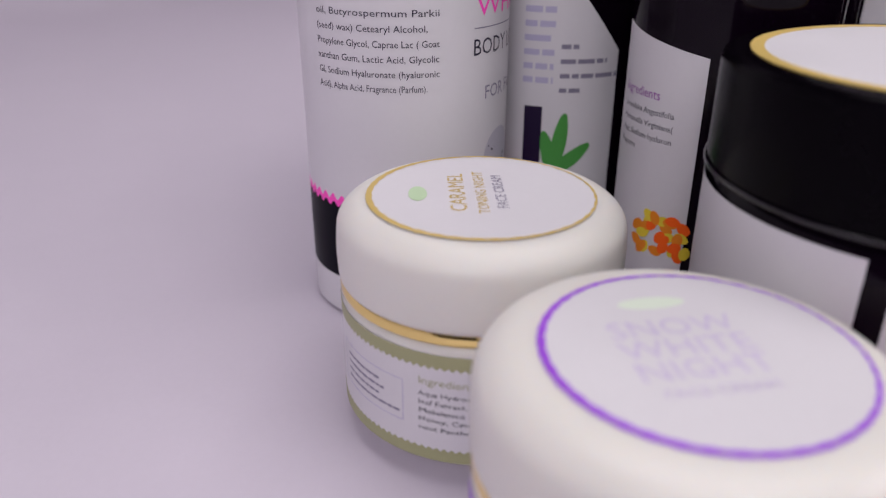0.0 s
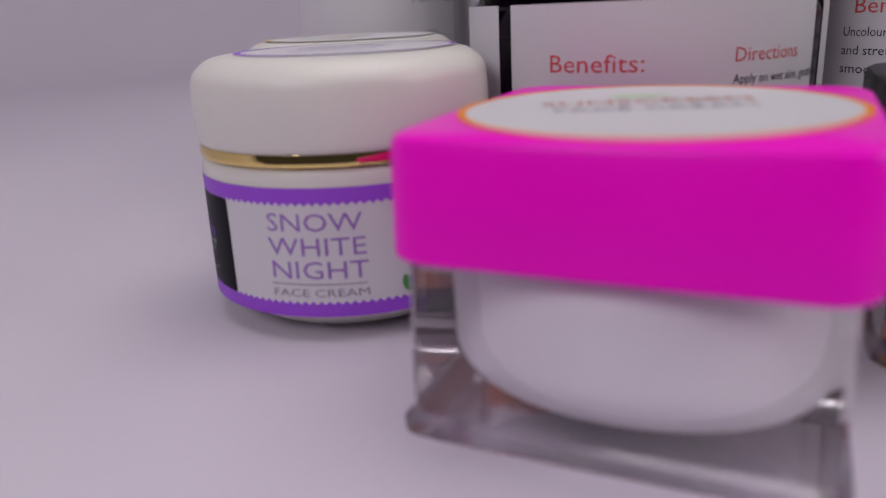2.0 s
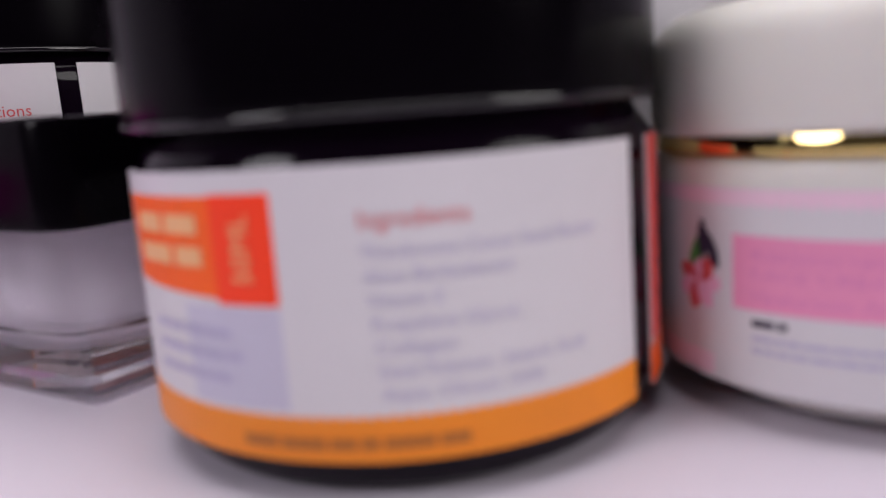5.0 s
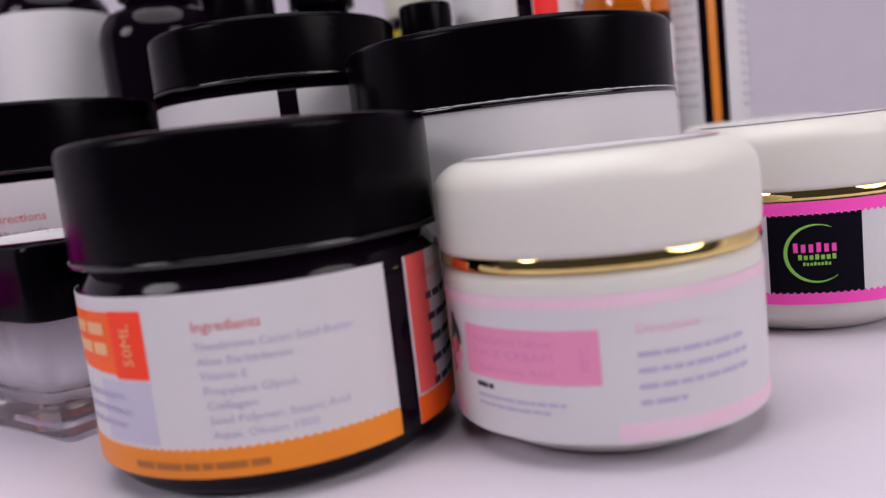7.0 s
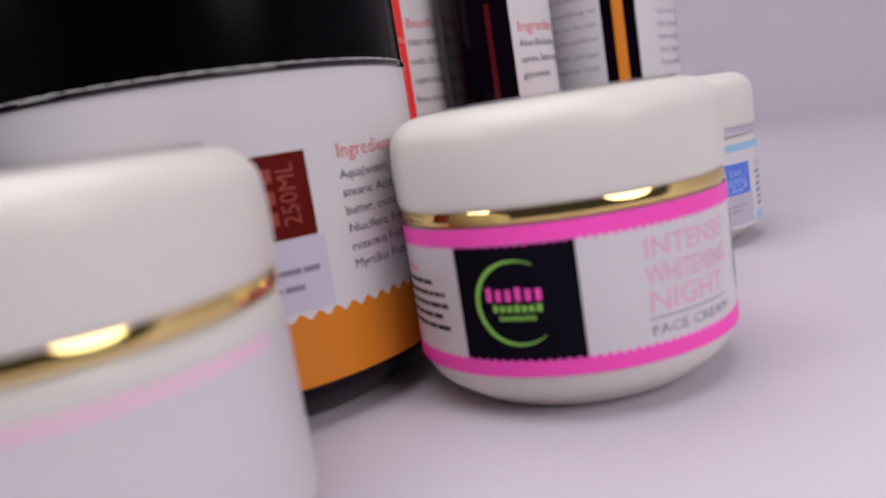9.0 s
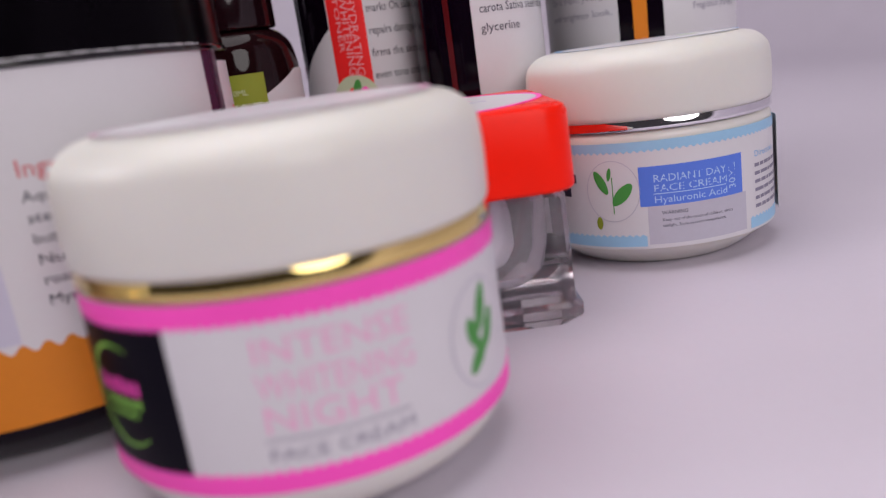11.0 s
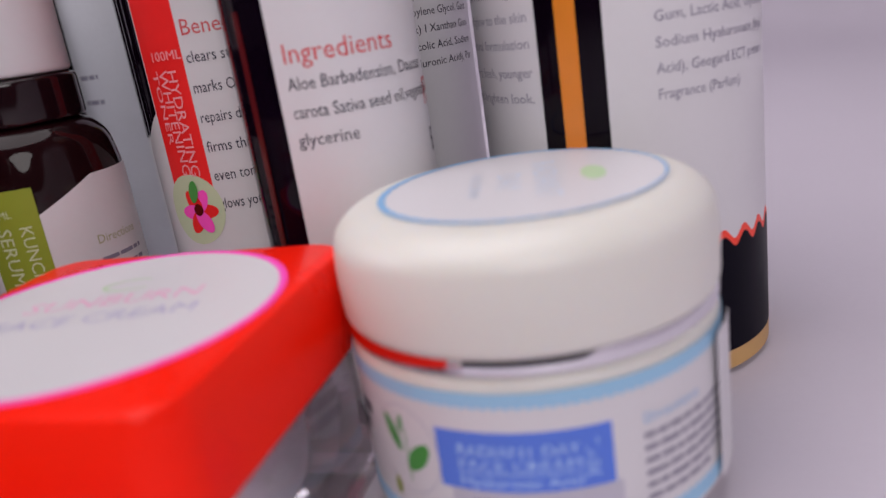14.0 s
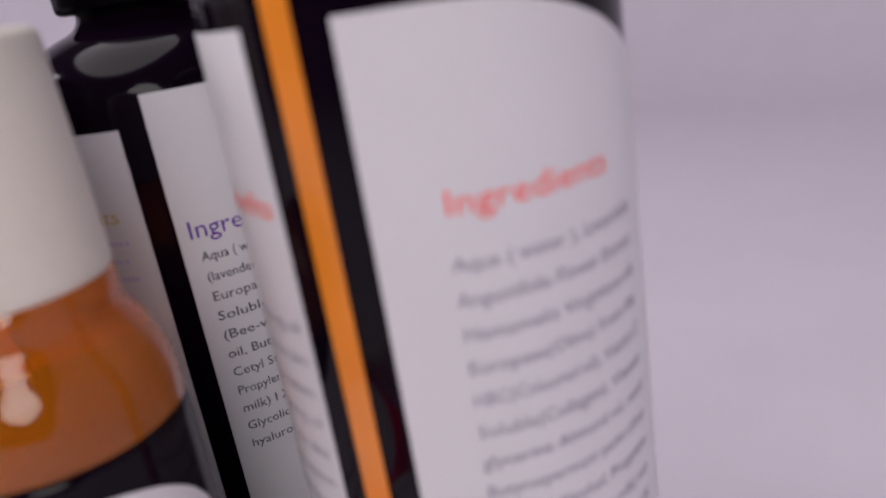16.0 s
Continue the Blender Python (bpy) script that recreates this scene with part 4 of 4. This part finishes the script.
def toner_bottle():
    x, y = AT["N"]
    r = DIM["RN"]
    b = bottle("toner_bottle", x, y, r, 13.5, "dark toner bottle with red striped white label and hibiscus picture")
    rr = r - 0.01
    a = (AZ["Nsl"] + AZ["Nsr"]) / 2 - 3
    z = AZ["Nflowz"]
    part("label", panel(rr, AZ["Nsl"] - 1, AZ["Nsr"] + 60, 0.8, 12.0), M_PAPER, b)
    part("label", panel(rr, AZ["Nsl"] - 70, AZ["Nsl"] - 0.5, 0.8, 6.6, edge=lambda u: (0.8, 3.0 + 3.9 * math.sqrt(max(0.0, u)))), M_PAPER, b)
    part("red_stripe", panel(rr + 0.012, AZ["Nsl"], AZ["Nsr"], z + 0.5, 12.0, 0.006), M_CRIMSON, b, "crimson title stripe")
    lp = ink("light_rose_print", (0.85, 0.35, 0.38))
    write(b, "100ML", rr + 0.02, a - 4, z + 3.3, 0.2, lp, 0.75)
    write(b, "HYDRATING", rr + 0.02, a + 6, z + 3.1, 0.24, lp, 2.3, -90)
    write(b, "WHITENING", rr + 0.02, a - 0.5, z + 3.1, 0.24, lp, 2.3, -90)
    write(b, "TONER", rr + 0.02, a - 5.5, z + 3.1, 0.16, lp, 1.6, -90)
    blob(b, "round_picture", rr, a + 2, z, 0.74, 0.82, ink("pale_green_print", (0.55, 0.62, 0.42)), lift=0.024)
    for k in range(6):
        blob(b, "petal", rr, a + 5 + 5 * math.cos(k * 1.05), z - 0.05 + 0.26 * math.sin(k * 1.05), 0.3, 0.17, (M_CRIMSON, M_HOTPINK)[k % 2], k * 60, 0.3, 0.03 + 0.002 * k)
    blob(b, "petal", rr, a + 5, z, 0.12, 0.14, M_BROWN, 0, 0.2, 0.05)
    blob(b, "leaf", rr, a + 4, z + 0.42, 0.26, 0.12, M_GREEN, 80, 0.3, 0.05)
    write(b, "Benefits", rr, AZ["Nsr"] + 2, z + 3.75, 0.34, M_REDINK, 1.35)
    for k, t in enumerate(("clears stretch", "marks On skin", "repairs damage", "firms the skin", "even tone and", "glows your skin")):
        write(b, t, rr, AZ["Nsr"] + 2, z + 3.18 - 0.64 * k, 0.25, M_INK, 1.5)
    

def serum_bottle(x, y, r, az, z, title, stripe, label):
    b = thing("serum_bottle", x, y, label, "serum bottle", group="small dropper serum bottles")
    zs = z + 0.75
    part("body", lathe(fillet([(0, 0.1), (r - 0.3, 0.1), (r, 0.2), (r, zs - 0.7), (r * 0.93, zs), (r * 0.75, zs + 0.35), (r * 0.55, zs + 0.45), (r * 0.55, zs + 0.8)], 0.35, 6)), mat("dark_ruby_glass", (0.012, 0.003, 0.004), 0.05, spec=0.22, vary=0.3, scale=150, coat=0.0), b, "dark ruby glass body")
    part("collar", lathe(fillet([(r * 0.3, zs + 0.42), (r * 0.74, zs + 0.42), (r * 0.74, zs + 1.35), (r * 0.6, zs + 1.4), (0, zs + 1.4)], 0.1)), mat("dark_ruby_collar", (0.012, 0.003, 0.005), 0.12, spec=0.35), b, "dark collar")
    part("cap", lathe(fillet([(r * 0.3, zs + 1.4), (r * 0.70, zs + 1.4), (r * 0.70, zs + 4.6), (0, zs + 4.6)], 0.12)), M_PAPER, b, "frosted white cap")
    rr = r
    part("label", panel(rr, az - 75, az + 110, 0.7, z, edge=lambda u: (0.7, z - 2.9 + (2.0 * math.sqrt(u / 0.4) if u < 0.4 else 2.0 + 0.9 * min(1.0, (u - 0.4) / 0.32)))), M_PAPER, b)
    part("title_stripe", panel(rr + 0.012, az - 19, az + 19, 0.75, z, 0.008), stripe, b)
    lt = ink("pale_lime_print", (0.60, 0.64, 0.40))
    write(b, "30ML", rr + 0.02, az - 14, z - 0.55, 0.16, lt, 0.5)
    write(b, title[0], rr + 0.02, az + 5, z - 0.75, 0.26, lt, 0, -90)
    write(b, title[1], rr + 0.02, az - 10, z - 0.75, 0.3, lt, 0, -90)
    write(b, "Directions", rr, az + 50, z - 1.5, 0.2, M_OLIVE, 1.1)
    bars(b, rr, az + 50, z - 1.9, (1.2, 1.2, 1.1), 0.26, 0.09, M_GREYINK)
    return b


def first_bottle():
    """The tall bottle behind the caramel jar, with a pink scalloped border."""
    x, y = AT["A"]
    r = DIM["RA"]
    b = bottle("lotion_bottle", x, y, r, 15.5, "tall lotion bottle with white label and pink scalloped border")
    rr = r - 0.01
    part("label", panel(rr, -330, 20, 3.45, 14.0), M_PAPER, b)
    part("label_foot", panel(rr + 0.006, -330, 20, 1.25, 3.5, 0.014, ztop=0.14, pitch=0.34), M_NAVY, b, "black label foot")
    part("label_band", panel(rr + 0.012, -330, 20, 3.28, 3.72, 0.004, ztop=0.16, pitch=0.34), M_HOTPINK, b, "pink scalloped border")
    part("base_rim", lathe([(r - 0.3, 0.12), (r + 0.002, 0.14), (r + 0.006, 1.22), (r - 0.2, 1.24)]), M_PAPER, b)
    for k, t in enumerate(("Acid), Alpha Acid, Fragrance (Parfum).", "Gl, Sodium Hyaluronate (hyaluronic", "xanthan Gum, Lactic Acid, Glycolic", "Propylene Glycol, Caprae Lac ( Goat", "(seed) wax) Cetearyl Alcohol,", "oil, Butyrospermum Parkii")):
        write(b, t, rr, -166, 6.63 + 0.36 * k, 0.17, M_INK, 3.3 if k not in (0, 4) else 3.0)
    write(b, "BODY LOTION", rr, -80, 7.4, 0.42, M_INK, 3.6)
    write(b, "WHITE", rr, -78, 8.35, 0.5, M_HOTPINK, 3.0)
    part("rule", wrap(strip(2.5, 0.025), rr + 0.018, -79, 8.05), M_GREYINK, b)
    write(b, "FOR FACE", rr, -71, 6.25, 0.36, M_GREYINK, 2.2)
    blob(b, "grey_badge", rr, -55, 4.6, 0.75, 0.75, M_GREYLABEL, lift=0.02)
    bars(b, rr, -66, 4.75, (1.2, 1.0), 0.4, 0.2, M_INK)
    blob(b, "leaf", rr, -86, 4.3, 0.1, 0.22, M_GREEN, 0, 0.4, 0.02)


def aloe_tall_bottle():
    x, y = AT["X"]
    r = DIM["RX"]
    b = bottle("toner_bottle", x, y, r, 13.5, "dark bottle with white label and green aloe picture")
    rr = r - 0.01
    part("label", panel(rr, -215, AZ["Xlr"], 0.8, 12.0, edge=lambda u: (0.8, 9.0 - 2.1 * min(1.0, max(0.0, (u - 0.72) / 0.28)))), M_PAPER, b)
    part("title_stripe", panel(rr + 0.012, AZ["Xplr"] - 12, AZ["Xplr"], 0.9, 5.3, 0.006), ink("deep_plum_print", (0.012, 0.004, 0.03)), b)
    bars(b, rr, -149, 8.0, (0.9,) * 6, 0.4, 0.17, M_VIOLETGREY)
    bars(b, rr, -125, 7.0, (0.5, 1.4, 1.8, 0.6), 0.42, 0.13, M_GREYINK)
    for dx, dz, tl, ln in ((2, 4.2, 82, 0.95), (10, 3.7, 40, 0.75), (-4, 3.8, 105, 0.8)):
        blob(b, "leaf", rr, AZ["Xplr"] + 10 + dx, dz, ln, 0.22, M_GREEN, tl, 0.4, 0.03)


def flower_bottle():
    x, y = AT["Y"]
    r = DIM["RY"]
    b = bottle("toner_bottle", x, y, r, 13.0, "dark bottle with white ingredients label and orange flower picture")
    rr = r - 0.01
    a = AZ["Ying"]
    part("label", panel(rr, a - 8, AZ["Ylr"], 0.8, 8.0, edge=lambda u: (0.8, 8.05 - 0.55 * u)), M_PAPER, b)
    write(b, "Ingredients", rr, a, AZ["Yingz"] - 0.1, 0.26, ink("plum_print", (0.30, 0.06, 0.38)), 1.5)
    for k, (t, w) in enumerate((("Lavanduka Angustifolia", 1.95), ("Hamamelis Virginiana(", 1.95), ("Peel, Sodium hyaluron", 1.95), ("Fragrance", 0.75))):
        write(b, t, rr, a + 1, AZ["Yingz"] - 0.5 - 0.34 * k, 0.16, M_INK, w)
    rng = random.Random(4)
    for k in range(30):
        blob(b, "petal", rr, -180 + rng.uniform(0, 34), 2.75 + rng.uniform(-0.6, 0.5), 0.2, 0.14, (M_YELLOW, M_ORANGE, M_REDORANGE)[k % 3], rng.uniform(0, 180), 0.3, 0.02 + 0.0012 * k)


def pimple_bottle():
    x, y = AT["Z"]
    b = bottle("face_wash_bottle", x, y, 1.9, 11.5, "dark bottle with white label and pale blue title stripe")
    rr = 1.89
    part("label", panel(rr, -190, -95, 0.8, 10.4, edge=lambda u: (0.8, 8.6 + 1.6 * min(1.0, u * 2.2))), M_PAPER, b)
    part("title_stripe", panel(rr + 0.012, -158, -128, 0.9, 10.4, 0.006), M_BLUEPALE, b)
    write(b, "PIMPLE", rr + 0.02, -140, 9.8, 0.36, M_PURPLE, 2.2, -90)
    write(b, "FACE", rr + 0.02, -152, 9.6, 0.36, M_PURPLE, 1.6, -90)
    part("pink_stripe", panel(rr + 0.012, -112, -98, 0.9, 10.4, 0.006), M_ROSE, b)


def grey_bottle():
    x, y = AT["W"]
    b = bottle("toner_bottle", x, y, 2.5, 12.5, "dark bottle with pale grey label and pink title")
    rr = 2.49
    pale = ink("cool_grey_print", (0.60, 0.60, 0.66))
    part("label", panel(rr, -110, -45, 0.8, 11.5), pale, b)
    part("label", panel(rr, -45, 40, 0.8, 6.4, edge=lambda u: (0.8, 4.6 + 2.0 * math.sin(math.pi * min(1.0, 0.15 + u)))), M_PAPER, b)
    write(b, "TONER", rr, -42, 5.3, 0.6, M_ROSE, 2.6)
    bars(b, rr, -95, 7.6, (1.0, 1.0), 0.8, 0.14, M_GREYINK)
    write(b, "Result", rr, -20, 7.9, 0.3, M_OLIVEGREEN, 1.2)
    bars(b, rr, -20, 7.4, (1.6, 1.6, 1.5, 1.6, 1.4), 0.42, 0.14, M_INK)


def papaya_bottle():
    x, y = AT["V2"]
    r = 0.9
    b = bottle("soap_bottle", x, y, r, 8.6, "white labelled bottle with papaya picture and purple foot", neck=0.6)
    rr, a = r - 0.01, -17
    part("label", panel(rr, a - 120, a + 100, 1.0, 7.9), M_PAPER, b)
    blob(b, "round_picture", rr, a, 5.12, 0.54, 0.80, M_PALEPINK, lift=0.02)
    blob(b, "round_picture", rr, a, 5.12, 0.49, 0.75, M_PAPER, lift=0.024)
    blob(b, "papaya_half", rr, a, 5.1, 0.38, 0.56, M_REDORANGE, 0, 0.25, 0.03)
    blob(b, "papaya_seeds", rr, a, 5.05, 0.14, 0.26, M_BROWN, 0, 0.1, 0.036)
    blob(b, "leaf", rr, a, 3.4, 0.12, 0.28, M_GREEN, 10, 0.4, 0.03)
    part("purple_panel", panel(rr + 0.012, a + 32, a + 75, 3.9, 7.0, 0.006), M_PURPLE, b)
    part("red_foot", panel(rr + 0.012, a - 40, a + 75, 1.0, 2.9, 0.006), M_CRIMSON, b)


def pink_vial():
    x, y = AT["PV"]
    b = thing("oil_vial", x, y, "small dark vial with hot pink cap and silver collar", "vial")
    part("body", lathe(fillet([(0, 0.05), (0.27, 0.05), (0.33, 0.15), (0.33, 2.3), (0.3, 2.6)], 0.08)), M_DARKGLASS, b)
    part("collar", lathe([(0.2, 2.5), (0.3, 2.5), (0.3, 3.2), (0.2, 3.2)]), M_SILVER, b, "silver collar")
    part("cap", lathe(fillet([(0.2, 3.2), (0.34, 3.2), (0.33, 4.6), (0, 4.6)], 0.1)), M_MAGENTA, b, "hot pink cap")


def yellow_bottle(key, label):
    x, y = AT[key]
    b = bottle("oil_bottle", x, y, 2.3, 12.5, label, cap=M_CREAMCAP)
    rr = 2.29
    part("label", panel(rr, -170, -10, 0.8, 12.0), M_PAPER, b)
    part("yellow_panel", panel(rr + 0.012, -125, -55, 9.4, 12.0, 0.006, zbot=0.3, pitch=0.9), M_YELLOW, b, "yellow printed panel")
    blob(b, "leaf", rr, -120, 11.4, 0.3, 0.7, M_GREEN, 20, 0.4, 0.03)


end_bottle()
lavender_bottle()
aloe_bottle()
toner_bottle()
serum_bottle(AT["U"][0], AT["U"][1], DIM["RU"], (AZ["Ugtl"] + AZ["Ugtr"]) / 2, AZ["Ugtlz"], ("KUNCKLE", "SERUM"), M_OLIVEGREEN, "dark ruby glass serum bottle with olive green label stripe")
first_bottle()
aloe_tall_bottle()
flower_bottle()
pimple_bottle()
grey_bottle()
papaya_bottle()
pink_vial()
yellow_bottle("Y1", "bottle with white and yellow label and cream cap")
yellow_bottle("Y2", "bottle with white and yellow label and cream cap")


# ---------------------------------------------------------------- prints belong to the sticker or label that carries them
PRINTS = {
    "lid_sticker": ("sticker_ring", "lid_lettering", "lid_emblem"),
    "emblem_panel": ("emblem_ring", "emblem_mark"),
    "label": ("lettering", "text_block", "text_frame", "rule", "round_picture", "leaf", "petal", "drop", "stem", "label_band", "label_foot", "papaya_half", "papaya_seeds", "grey_badge"),
}
for holder in [ob for ob in scene.objects if ob.type == "EMPTY"]:
    parts = list(holder.children)
    for carrier_name, printed in PRINTS.items():
        carrier = next((p for p in parts if p.name.split(".")[0] == carrier_name), None)
        if carrier is None:
            continue
        for p in parts:
            if p.name.split(".")[0] in printed:
                p.location = p.location - carrier.location
                p.parent = carrier
